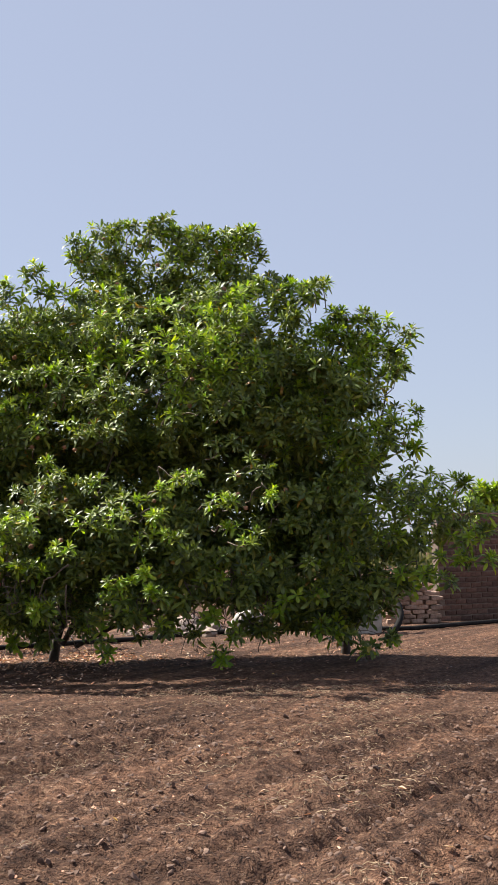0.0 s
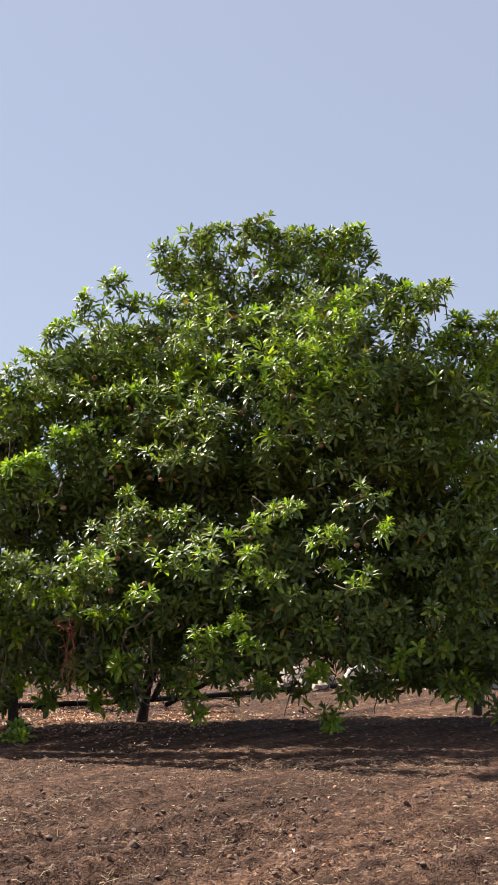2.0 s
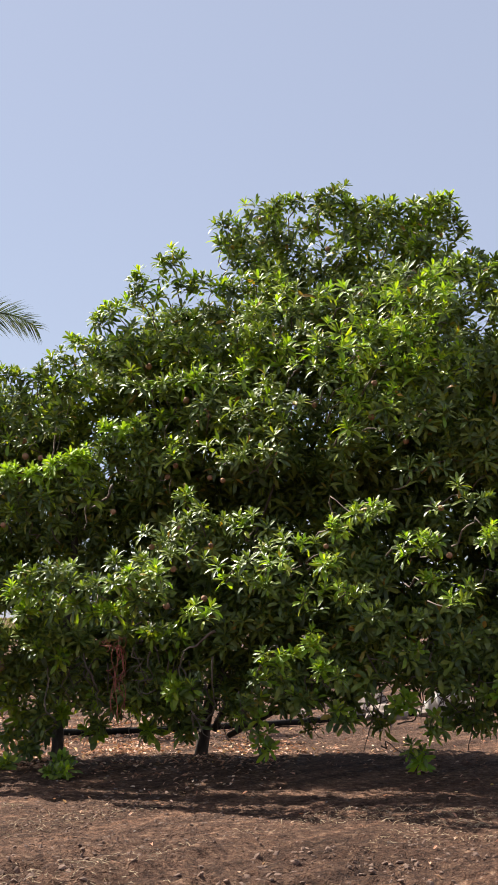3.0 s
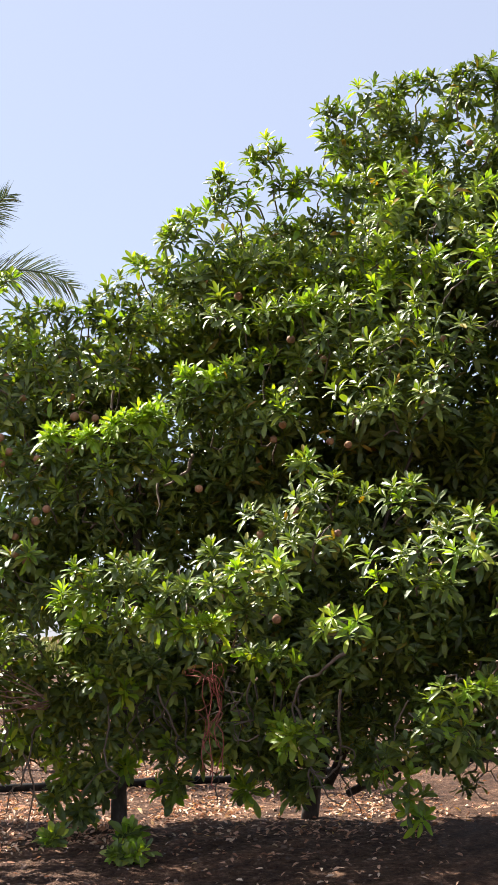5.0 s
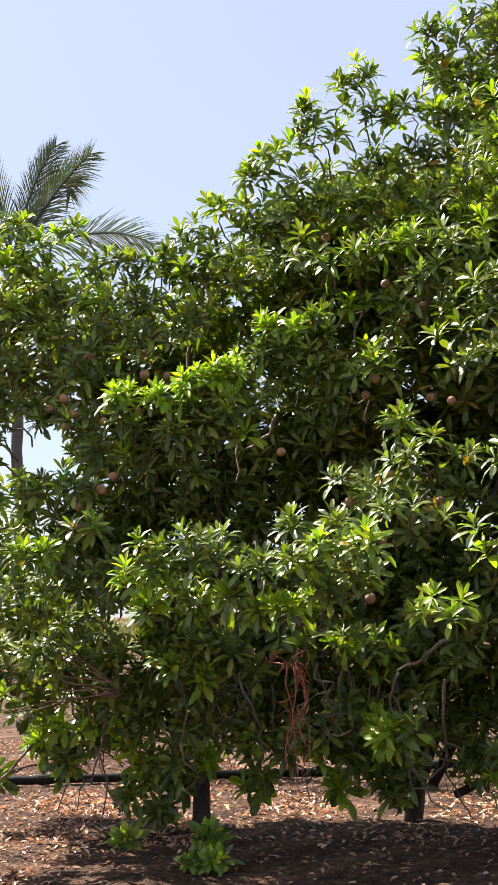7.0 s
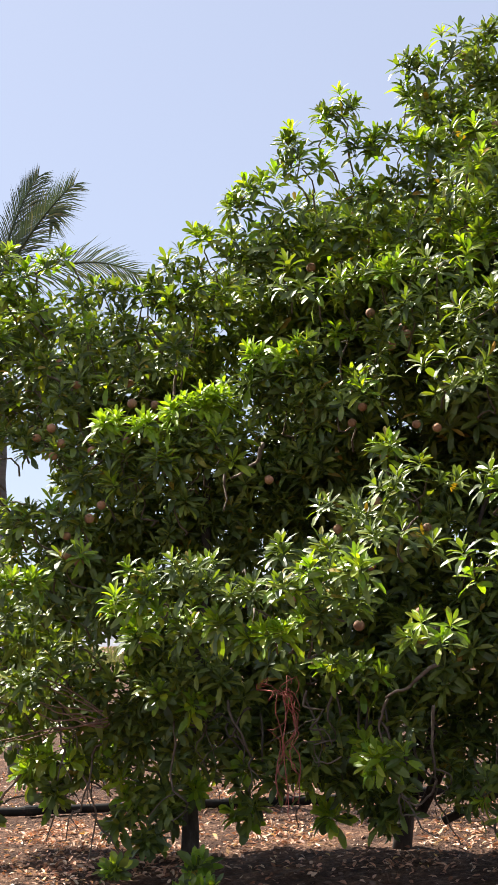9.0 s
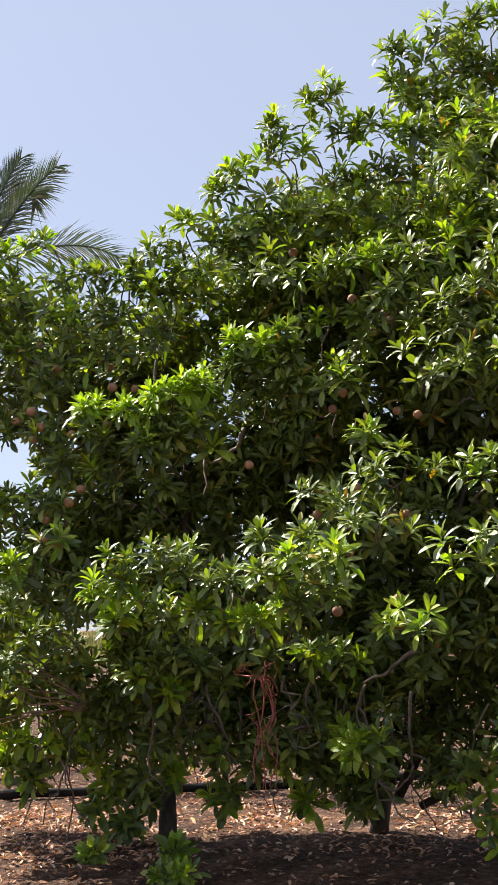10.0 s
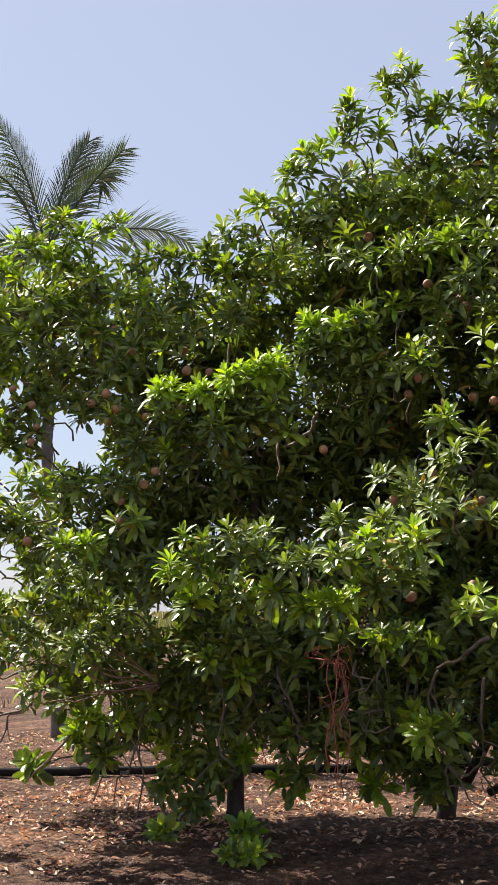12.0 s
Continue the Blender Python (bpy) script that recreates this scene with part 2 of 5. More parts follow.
# the leafy sprays of the crowns: place of the middle, half width, half height, share of fresh light leaves
BOUGHS['crest'] = [
    (-1.03, 14.60, 5.64, 0.14, 0.10, 0.20), (-1.29, 14.60, 5.52, 0.16, 0.10, 0.20), (-0.94, 14.60, 5.44, 0.22, 0.13, 0.20), (-0.69, 14.60, 5.39, 0.16, 0.11, 0.20),
    (-0.43, 14.60, 5.33, 0.19, 0.11, 0.20), (-0.12, 14.60, 5.31, 0.22, 0.14, 0.20), (0.07, 14.60, 5.40, 0.11, 0.08, 0.30), (0.13, 14.54, 5.11, 0.14, 0.19, 0.40),
    (-1.75, 14.60, 5.45, 0.19, 0.12, 0.20), (-1.55, 14.60, 5.48, 0.12, 0.08, 0.20), (-2.04, 14.60, 5.30, 0.18, 0.09, 0.15), (-2.14, 14.60, 5.15, 0.10, 0.06, 0.15),
    (-1.75, 14.60, 5.18, 0.23, 0.12, 0.10), (-1.91, 14.60, 4.94, 0.23, 0.13, 0.10), (-1.44, 14.66, 5.04, 0.26, 0.12, 0.10), (-0.76, 14.60, 5.12, 0.23, 0.14, 0.15)]
BOUGHS['crown'] = [
    (-0.38, 14.60, 5.08, 0.25, 0.16, 0.30), (-0.06, 14.48, 4.94, 0.22, 0.16, 0.40), (-1.66, 14.11, 4.53, 0.24, 0.17, 0.15), (-1.19, 13.78, 4.31, 0.30, 0.13, 0.30),
    (-0.76, 13.50, 4.25, 0.17, 0.10, 0.30), (-0.47, 13.62, 4.36, 0.20, 0.12, 0.45), (-0.18, 13.75, 4.44, 0.18, 0.13, 0.50), (0.02, 13.98, 4.55, 0.15, 0.13, 0.50),
    (-0.34, 13.16, 4.02, 0.22, 0.12, 0.50), (-0.06, 13.16, 4.06, 0.22, 0.16, 0.45), (-1.74, 13.79, 3.91, 0.27, 0.12, 0.40), (-1.59, 13.60, 3.64, 0.23, 0.08, 0.50),
    (-1.38, 13.55, 3.85, 0.17, 0.10, 0.30), (-1.10, 13.38, 3.86, 0.23, 0.09, 0.45)]
BOUGHS['shoulder'] = [
    (0.43, 14.35, 4.75, 0.17, 0.09, 0.25), (0.55, 14.18, 4.58, 0.13, 0.10, 0.25), (0.84, 14.24, 4.64, 0.17, 0.06, 0.20), (1.00, 14.25, 4.65, 0.07, 0.04, 0.20),
    (0.76, 14.08, 4.39, 0.13, 0.12, 0.10), (0.64, 14.11, 4.19, 0.13, 0.11, 0.05), (0.41, 14.08, 4.37, 0.21, 0.17, 0.20), (0.21, 14.20, 4.60, 0.15, 0.13, 0.30)]
BOUGHS['west_shoulder'] = [
    (-2.55, 14.10, 4.89, 0.11, 0.08, 0.30), (-2.64, 14.10, 4.75, 0.14, 0.08, 0.30), (-2.90, 14.10, 4.65, 0.10, 0.09, 0.30), (-2.49, 14.10, 4.60, 0.17, 0.09, 0.30),
    (-2.81, 14.10, 4.48, 0.17, 0.10, 0.30), (-2.21, 14.10, 4.52, 0.25, 0.09, 0.35), (-1.96, 14.09, 4.45, 0.17, 0.11, 0.30), (-3.08, 14.08, 4.34, 0.23, 0.09, 0.35),
    (-3.27, 14.07, 4.28, 0.10, 0.06, 0.30), (-3.38, 14.02, 3.99, 0.23, 0.11, 0.35), (-3.63, 14.00, 3.84, 0.17, 0.11, 0.35), (-2.42, 14.06, 4.23, 0.20, 0.11, 0.20),
    (-2.11, 14.06, 4.23, 0.21, 0.13, 0.20), (-2.95, 14.03, 4.06, 0.24, 0.12, 0.25), (-3.06, 14.00, 3.82, 0.30, 0.13, 0.20), (-2.51, 14.01, 3.92, 0.30, 0.16, 0.15)]
BOUGHS['west_shoulder'] += [
    (-2.08, 14.00, 3.84, 0.24, 0.16, 0.15), (-3.55, 13.96, 3.58, 0.30, 0.15, 0.20)]
BOUGHS['breast'] = [
    (-0.79, 13.14, 3.91, 0.17, 0.10, 0.40), (-0.57, 13.12, 3.78, 0.19, 0.13, 0.45), (-0.29, 13.11, 3.71, 0.22, 0.15, 0.40), (0.04, 13.19, 3.83, 0.17, 0.13, 0.40),
    (-0.68, 13.04, 3.60, 0.17, 0.10, 0.55), (-0.76, 12.92, 3.39, 0.14, 0.09, 0.85), (-0.79, 12.82, 3.15, 0.14, 0.08, 0.85), (-0.73, 12.75, 2.92, 0.14, 0.11, 0.60),
    (-0.46, 12.99, 3.42, 0.22, 0.16, 0.35), (-0.19, 13.02, 3.36, 0.25, 0.20, 0.30), (-0.46, 12.84, 3.06, 0.22, 0.15, 0.30), (-0.14, 12.87, 3.00, 0.27, 0.17, 0.20),
    (0.14, 13.11, 3.42, 0.19, 0.20, 0.30), (-2.34, 13.78, 3.09, 0.21, 0.18, 0.10), (-1.94, 13.91, 3.33, 0.21, 0.20, 0.05)]
BOUGHS['flank'] = [
    (1.17, 14.06, 4.21, 0.18, 0.07, 0.30), (1.40, 14.05, 4.17, 0.15, 0.08, 0.30), (1.05, 14.04, 4.09, 0.15, 0.08, 0.30), (0.86, 14.01, 3.91, 0.24, 0.12, 0.35),
    (1.21, 14.02, 3.95, 0.27, 0.13, 0.35), (0.67, 13.85, 3.62, 0.23, 0.11, 0.55), (0.38, 13.91, 3.61, 0.21, 0.11, 0.40), (0.96, 13.92, 3.68, 0.21, 0.11, 0.50),
    (1.31, 13.97, 3.65, 0.21, 0.13, 0.35), (0.54, 13.81, 3.29, 0.26, 0.13, 0.40), (0.94, 13.83, 3.34, 0.26, 0.15, 0.45), (1.35, 13.88, 3.33, 0.23, 0.16, 0.40),
    (0.80, 13.59, 2.89, 0.28, 0.09, 0.50), (1.17, 13.49, 2.65, 0.25, 0.12, 0.60), (1.20, 13.39, 2.42, 0.22, 0.08, 0.50), (0.46, 13.70, 2.87, 0.23, 0.15, 0.25)]
BOUGHS['flank'] += [
    (0.18, 13.68, 2.82, 0.23, 0.15, 0.20), (0.39, 13.64, 2.58, 0.23, 0.14, 0.10)]
BOUGHS['belly'] = [
    (-2.89, 13.55, 3.11, 0.26, 0.07, 0.80), (-3.33, 13.42, 2.78, 0.26, 0.07, 0.85), (-3.50, 13.42, 2.61, 0.14, 0.10, 0.50), (-2.61, 13.65, 3.20, 0.15, 0.07, 0.60),
    (-2.83, 13.54, 2.90, 0.29, 0.13, 0.15), (-3.27, 13.44, 2.55, 0.29, 0.13, 0.10), (-2.52, 13.47, 2.71, 0.29, 0.15, 0.10), (-2.21, 13.09, 2.44, 0.11, 0.09, 0.50),
    (-2.00, 12.85, 2.19, 0.27, 0.10, 0.05), (-1.53, 12.62, 2.11, 0.24, 0.11, 0.10), (-2.34, 12.92, 2.04, 0.27, 0.11, 0.05), (-1.62, 13.47, 2.85, 0.23, 0.17, 0.03),
    (-0.20, 12.63, 2.50, 0.21, 0.11, 0.05), (0.05, 12.15, 2.24, 0.22, 0.11, 0.05)]
BOUGHS['skirt'] = [
    (-2.50, 12.63, 1.82, 0.26, 0.10, 0.20), (-2.09, 12.50, 1.88, 0.21, 0.08, 0.20), (-1.69, 12.31, 1.74, 0.20, 0.08, 0.30), (-1.44, 12.17, 1.65, 0.15, 0.05, 0.40),
    (-3.11, 12.91, 1.73, 0.22, 0.11, 0.25), (-3.31, 12.99, 1.52, 0.13, 0.14, 0.40), (-3.00, 12.88, 1.48, 0.11, 0.08, 0.40), (-2.63, 12.75, 1.43, 0.13, 0.05, 0.80),
    (-2.39, 12.63, 1.65, 0.21, 0.08, 0.25), (-1.98, 12.47, 1.44, 0.16, 0.09, 0.60), (-1.42, 12.19, 1.83, 0.23, 0.09, 0.15), (-1.18, 12.14, 1.95, 0.20, 0.06, 0.30),
    (-1.14, 11.99, 1.79, 0.25, 0.07, 0.50), (-0.93, 11.89, 1.80, 0.12, 0.06, 0.40)]
BOUGHS['fore'] = [
    (-0.73, 11.90, 2.13, 0.22, 0.06, 0.60), (-0.88, 11.93, 2.04, 0.12, 0.06, 0.60), (-0.48, 11.80, 2.15, 0.12, 0.08, 0.50), (-1.00, 12.01, 1.52, 0.22, 0.11, 0.35),
    (-0.69, 11.86, 1.56, 0.10, 0.06, 0.30), (-0.29, 11.58, 1.87, 0.12, 0.10, 0.90), (-0.15, 11.60, 1.66, 0.09, 0.09, 0.95), (-0.10, 11.61, 1.92, 0.11, 0.05, 0.50),
    (0.23, 11.77, 1.94, 0.10, 0.08, 0.40), (0.03, 11.78, 1.52, 0.15, 0.07, 0.45), (-1.02, 12.13, 1.20, 0.12, 0.08, 0.85), (-1.34, 12.32, 1.13, 0.16, 0.08, 0.80),
    (-1.49, 12.63, 0.92, 0.17, 0.11, 0.45), (-0.95, 12.39, 0.92, 0.15, 0.09, 0.60)]
BOUGHS['low'] = [
    (-0.43, 13.39, 1.03, 0.22, 0.12, 0.10), (0.01, 13.42, 1.07, 0.17, 0.10, 0.05), (-0.64, 13.35, 1.36, 0.22, 0.13, 0.05), (-0.20, 13.35, 1.34, 0.27, 0.13, 0.05),
    (0.34, 13.41, 1.18, 0.27, 0.13, 0.05), (0.71, 13.26, 1.25, 0.10, 0.06, 0.40), (0.55, 13.45, 0.85, 0.23, 0.10, 0.40), (0.82, 13.47, 0.90, 0.11, 0.08, 0.30),
    (0.33, 13.52, 0.74, 0.14, 0.09, 0.40), (0.82, 13.71, 0.53, 0.07, 0.09, 0.30), (-0.48, 13.52, 0.64, 0.14, 0.06, 1.00), (-0.18, 13.64, 0.44, 0.18, 0.09, 0.40),
    (-0.33, 13.76, 0.21, 0.11, 0.11, 0.30), (-0.06, 13.56, 0.85, 0.22, 0.14, 0.10), (-0.78, 13.56, 0.86, 0.22, 0.15, 0.10)]
BOUGHS['hem'] = [
    (-1.69, 13.75, 0.33, 0.13, 0.13, 0.30), (-1.03, 13.72, 0.51, 0.16, 0.09, 0.20), (-1.76, 13.67, 0.59, 0.17, 0.12, 0.20), (-2.24, 13.49, 0.78, 0.16, 0.10, 0.40),
    (-2.38, 13.45, 0.75, 0.07, 0.07, 0.70), (0.63, 13.27, 1.93, 0.27, 0.17, 0.05), (0.57, 13.23, 1.70, 0.16, 0.12, 0.05), (0.89, 13.28, 1.55, 0.16, 0.12, 0.10),
    (1.17, 13.25, 2.03, 0.22, 0.15, 0.20), (1.21, 13.25, 1.65, 0.22, 0.15, 0.10), (1.10, 13.38, 1.27, 0.22, 0.15, 0.10), (-1.36, 13.66, 0.70, 0.17, 0.11, 0.15),
    (1.21, 13.60, 0.89, 0.19, 0.13, 0.10), (0.21, 13.93, 0.47, 0.14, 0.09, 0.10)]
BOUGHS['chest'] = [
    (-2.23, 13.52, 3.52, 0.21, 0.10, 0.30), (-1.86, 13.43, 3.49, 0.21, 0.10, 0.30), (-1.48, 13.14, 3.37, 0.17, 0.11, 0.15), (-1.18, 13.01, 3.56, 0.17, 0.10, 0.20),
    (-0.94, 12.88, 3.64, 0.15, 0.09, 0.30), (-2.08, 13.36, 3.26, 0.19, 0.11, 0.15), (-1.64, 13.08, 3.11, 0.19, 0.12, 0.10), (-1.28, 12.91, 3.10, 0.16, 0.13, 0.05),
    (-2.46, 13.51, 3.47, 0.21, 0.12, 0.20), (-2.70, 13.53, 3.54, 0.21, 0.10, 0.20), (-1.75, 13.51, 4.09, 0.20, 0.12, 0.25), (-1.37, 13.26, 4.02, 0.17, 0.11, 0.20),
    (-1.00, 12.83, 3.36, 0.16, 0.11, 0.10), (-1.84, 12.90, 2.79, 0.20, 0.11, 0.10), (-1.39, 12.82, 2.77, 0.16, 0.11, 0.05)]
BOUGHS['tip_west'] = [
    (-4.96, 14.04, 4.09, 0.09, 0.05, 0.40), (-4.78, 14.01, 3.92, 0.12, 0.07, 0.40), (-4.53, 14.02, 3.96, 0.11, 0.07, 0.35), (-5.12, 14.01, 3.89, 0.16, 0.09, 0.45),
    (-4.85, 13.99, 3.78, 0.17, 0.09, 0.50), (-5.28, 13.99, 3.74, 0.16, 0.08, 0.40), (-5.55, 14.00, 3.82, 0.13, 0.06, 0.35), (-5.57, 13.97, 3.64, 0.13, 0.07, 0.35),
    (-5.25, 13.87, 3.44, 0.17, 0.09, 0.50), (-4.91, 13.79, 3.41, 0.19, 0.07, 0.60), (-4.67, 13.98, 3.68, 0.15, 0.08, 0.45), (-4.42, 13.98, 3.70, 0.15, 0.08, 0.30),
    (-4.23, 13.99, 3.76, 0.11, 0.06, 0.45), (-4.02, 13.97, 3.66, 0.10, 0.07, 0.20), (-3.82, 13.97, 3.65, 0.13, 0.07, 0.10), (-3.83, 13.99, 3.74, 0.04, 0.04, 0.00)]
BOUGHS['roof_west'] = [
    (-4.04, 13.93, 3.46, 0.19, 0.10, 0.15), (-4.33, 13.86, 3.43, 0.15, 0.08, 0.35), (-5.32, 13.86, 3.27, 0.17, 0.10, 0.30), (-5.05, 13.83, 3.20, 0.17, 0.10, 0.20),
    (-4.73, 13.86, 3.26, 0.19, 0.11, 0.15), (-4.49, 13.85, 3.24, 0.17, 0.10, 0.10), (-4.13, 13.74, 3.27, 0.12, 0.06, 0.40), (-5.49, 13.92, 3.41, 0.09, 0.07, 0.30),
    (-5.22, 13.75, 3.00, 0.13, 0.08, 0.25), (-4.97, 13.76, 3.03, 0.15, 0.08, 0.15), (-4.72, 13.75, 3.01, 0.17, 0.10, 0.10), (-4.89, 13.68, 2.82, 0.10, 0.07, 0.10),
    (-4.39, 13.73, 2.95, 0.18, 0.09, 0.05), (-4.16, 13.82, 3.03, 0.18, 0.12, 0.05), (-3.90, 13.86, 3.13, 0.18, 0.12, 0.05), (-3.65, 13.90, 3.23, 0.15, 0.10, 0.10)]
BOUGHS['gap_west'] = [
    (-5.04, 13.59, 2.61, 0.09, 0.06, 0.10), (-4.96, 13.52, 2.45, 0.10, 0.04, 0.10), (-4.83, 13.55, 2.51, 0.06, 0.05, 0.10), (-4.95, 13.64, 2.72, 0.09, 0.04, 0.10),
    (-4.45, 13.61, 2.64, 0.14, 0.06, 0.05), (-4.23, 13.58, 2.59, 0.12, 0.07, 0.05), (-4.59, 13.65, 2.76, 0.15, 0.06, 0.05), (-4.10, 13.50, 2.39, 0.08, 0.09, 0.05)]
BOUGHS['arm_west'] = [
    (-5.18, 13.34, 2.20, 0.14, 0.05, 0.40), (-5.29, 13.30, 2.13, 0.09, 0.06, 0.40), (-4.96, 13.30, 2.12, 0.17, 0.08, 0.35), (-4.73, 13.31, 2.15, 0.12, 0.09, 0.30),
    (-5.11, 13.23, 1.98, 0.17, 0.08, 0.30), (-5.17, 13.15, 1.82, 0.09, 0.06, 0.35), (-4.92, 13.25, 1.91, 0.14, 0.09, 0.20), (-4.70, 13.25, 1.90, 0.14, 0.09, 0.20),
    (-5.11, 13.24, 1.67, 0.14, 0.04, 0.15), (-4.54, 13.39, 2.18, 0.15, 0.09, 0.10), (-4.29, 13.40, 2.21, 0.14, 0.07, 0.05), (-4.12, 13.35, 2.10, 0.13, 0.09, 0.05),
    (-4.37, 13.03, 1.78, 0.14, 0.06, 0.60), (-4.23, 13.04, 1.74, 0.06, 0.05, 0.40), (-4.08, 13.18, 1.88, 0.15, 0.10, 0.05), (-3.95, 13.29, 1.72, 0.13, 0.12, 0.03)]
BOUGHS['flush_west'] = [
    (-3.90, 13.33, 2.71, 0.11, 0.04, 0.95), (-3.68, 13.32, 2.67, 0.06, 0.03, 0.95), (-3.42, 13.35, 2.75, 0.15, 0.03, 0.95), (-3.28, 13.36, 2.79, 0.08, 0.03, 0.80),
    (-2.93, 13.47, 3.06, 0.14, 0.04, 0.90), (-2.77, 13.48, 3.00, 0.12, 0.05, 0.60), (-3.12, 13.52, 2.92, 0.13, 0.06, 0.30), (-3.85, 13.39, 2.54, 0.16, 0.08, 0.10),
    (-3.55, 13.34, 2.45, 0.16, 0.08, 0.10), (-3.37, 13.44, 2.52, 0.14, 0.09, 0.05), (-3.75, 13.41, 2.33, 0.16, 0.09, 0.05), (-3.47, 13.43, 2.26, 0.13, 0.08, 0.05),
    (-3.23, 13.55, 2.68, 0.13, 0.09, 0.05), (-2.99, 13.58, 2.83, 0.13, 0.09, 0.05)]
BOUGHS['skirt_west'] = [
    (-3.49, 12.63, 1.75, 0.11, 0.05, 0.20), (-3.54, 12.62, 1.60, 0.10, 0.07, 0.50), (-3.38, 12.61, 1.63, 0.11, 0.07, 0.30), (-3.49, 12.66, 1.47, 0.08, 0.05, 0.65),
    (-3.23, 12.59, 1.77, 0.11, 0.05, 0.10), (-3.14, 12.59, 1.66, 0.13, 0.06, 0.15), (-3.21, 12.61, 1.50, 0.07, 0.05, 0.65), (-3.00, 12.52, 1.51, 0.05, 0.04, 0.65),
    (-2.86, 12.50, 1.41, 0.05, 0.04, 0.80), (-2.68, 12.41, 1.45, 0.10, 0.02, 0.95), (-2.89, 12.49, 1.65, 0.12, 0.06, 0.20), (-2.70, 12.41, 1.66, 0.12, 0.05, 0.25),
    (-2.46, 12.29, 1.71, 0.13, 0.05, 0.30), (-2.27, 12.20, 1.73, 0.10, 0.06, 0.30), (-2.36, 12.29, 1.58, 0.10, 0.04, 0.30), (-2.54, 12.38, 1.54, 0.10, 0.04, 0.20)]
BOUGHS['side_west'] = [
    (-5.01, 13.30, 1.50, 0.10, 0.04, 0.35), (-5.13, 13.32, 1.27, 0.12, 0.06, 0.45), (-4.88, 13.33, 1.40, 0.13, 0.07, 0.30), (-4.96, 13.43, 1.15, 0.12, 0.07, 0.30),
    (-5.24, 13.45, 1.11, 0.12, 0.06, 0.30), (-4.71, 13.38, 1.26, 0.15, 0.09, 0.10), (-5.34, 13.58, 0.83, 0.06, 0.07, 0.35), (-4.82, 13.55, 0.96, 0.11, 0.11, 0.15),
    (-4.45, 13.39, 1.23, 0.17, 0.10, 0.08), (-4.54, 13.32, 1.62, 0.13, 0.07, 0.10), (-4.25, 13.33, 1.59, 0.17, 0.09, 0.05), (-4.20, 13.40, 1.37, 0.16, 0.09, 0.05)]
BOUGHS['foot_west'] = [
    (-4.45, 13.85, 1.11, 0.17, 0.09, 0.10), (-4.18, 13.82, 1.15, 0.13, 0.09, 0.15), (-4.80, 14.02, 0.85, 0.14, 0.13, 0.15), (-4.54, 13.98, 0.72, 0.14, 0.07, 0.50),
    (-4.62, 14.19, 0.49, 0.08, 0.06, 0.30), (-4.78, 14.17, 0.61, 0.08, 0.07, 0.30), (-4.44, 14.22, 0.63, 0.10, 0.09, 0.10), (-3.97, 13.99, 0.98, 0.14, 0.11, 0.10),
    (-4.24, 14.09, 0.82, 0.14, 0.12, 0.10), (-3.74, 13.73, 1.11, 0.04, 0.03, 0.50), (-3.54, 13.77, 1.05, 0.03, 0.03, 0.50), (-4.12, 14.21, 0.64, 0.13, 0.11, 0.15),
    (-4.13, 14.35, 0.41, 0.13, 0.10, 0.15), (-4.27, 14.43, 0.25, 0.08, 0.08, 0.10), (-4.09, 14.47, 0.16, 0.07, 0.06, 0.05), (-3.92, 14.43, 0.35, 0.07, 0.10, 0.05)]
BOUGHS['foot_west'] += [
    (-5.18, 14.30, 0.39, 0.07, 0.08, 0.20), (-3.71, 14.41, 0.51, 0.03, 0.06, 0.80)]
BOUGHS['under_west'] = [
    (-3.57, 14.14, 0.84, 0.09, 0.11, 0.10), (-3.34, 14.37, 0.58, 0.13, 0.13, 0.03), (-3.10, 14.27, 0.63, 0.13, 0.10, 0.05), (-3.44, 14.52, 0.31, 0.10, 0.03, 0.80),
    (-2.88, 14.27, 0.54, 0.13, 0.05, 0.60), (-2.71, 14.06, 0.87, 0.12, 0.12, 0.20), (-2.53, 13.95, 0.76, 0.07, 0.05, 0.70), (-2.55, 14.34, 0.41, 0.08, 0.12, 0.05),
    (-2.64, 13.72, 1.24, 0.12, 0.07, 0.45), (-2.50, 13.79, 1.20, 0.11, 0.08, 0.30), (-2.84, 14.39, 0.32, 0.05, 0.04, 0.50), (-3.38, 13.96, 1.13, 0.14, 0.10, 0.03),
    (-3.00, 13.84, 1.24, 0.13, 0.08, 0.05), (-3.50, 13.89, 1.26, 0.14, 0.08, 0.05)]
BOUGHS['sprouts'] = [
    (-3.61, 14.02, 0.07, 0.08, 0.07, 0.30), (-3.36, 13.35, 0.07, 0.09, 0.06, 0.30), (-3.45, 13.32, 0.05, 0.06, 0.04, 0.30), (-4.08, 13.85, 0.04, 0.06, 0.03, 0.20)]
BOUGHS['right_lobe'] = [
    (1.16, 14.05, 4.20, 0.17, 0.10, 0.30), (1.43, 14.05, 4.15, 0.21, 0.10, 0.30), (1.77, 14.04, 4.10, 0.17, 0.08, 0.30), (2.01, 14.02, 3.97, 0.15, 0.07, 0.30),
    (1.15, 14.01, 3.91, 0.24, 0.14, 0.35), (1.56, 14.00, 3.83, 0.27, 0.14, 0.35), (1.89, 13.98, 3.72, 0.17, 0.11, 0.30), (1.41, 13.94, 3.48, 0.27, 0.15, 0.30),
    (1.81, 13.93, 3.46, 0.12, 0.07, 0.25), (1.07, 13.96, 3.56, 0.24, 0.17, 0.30)]
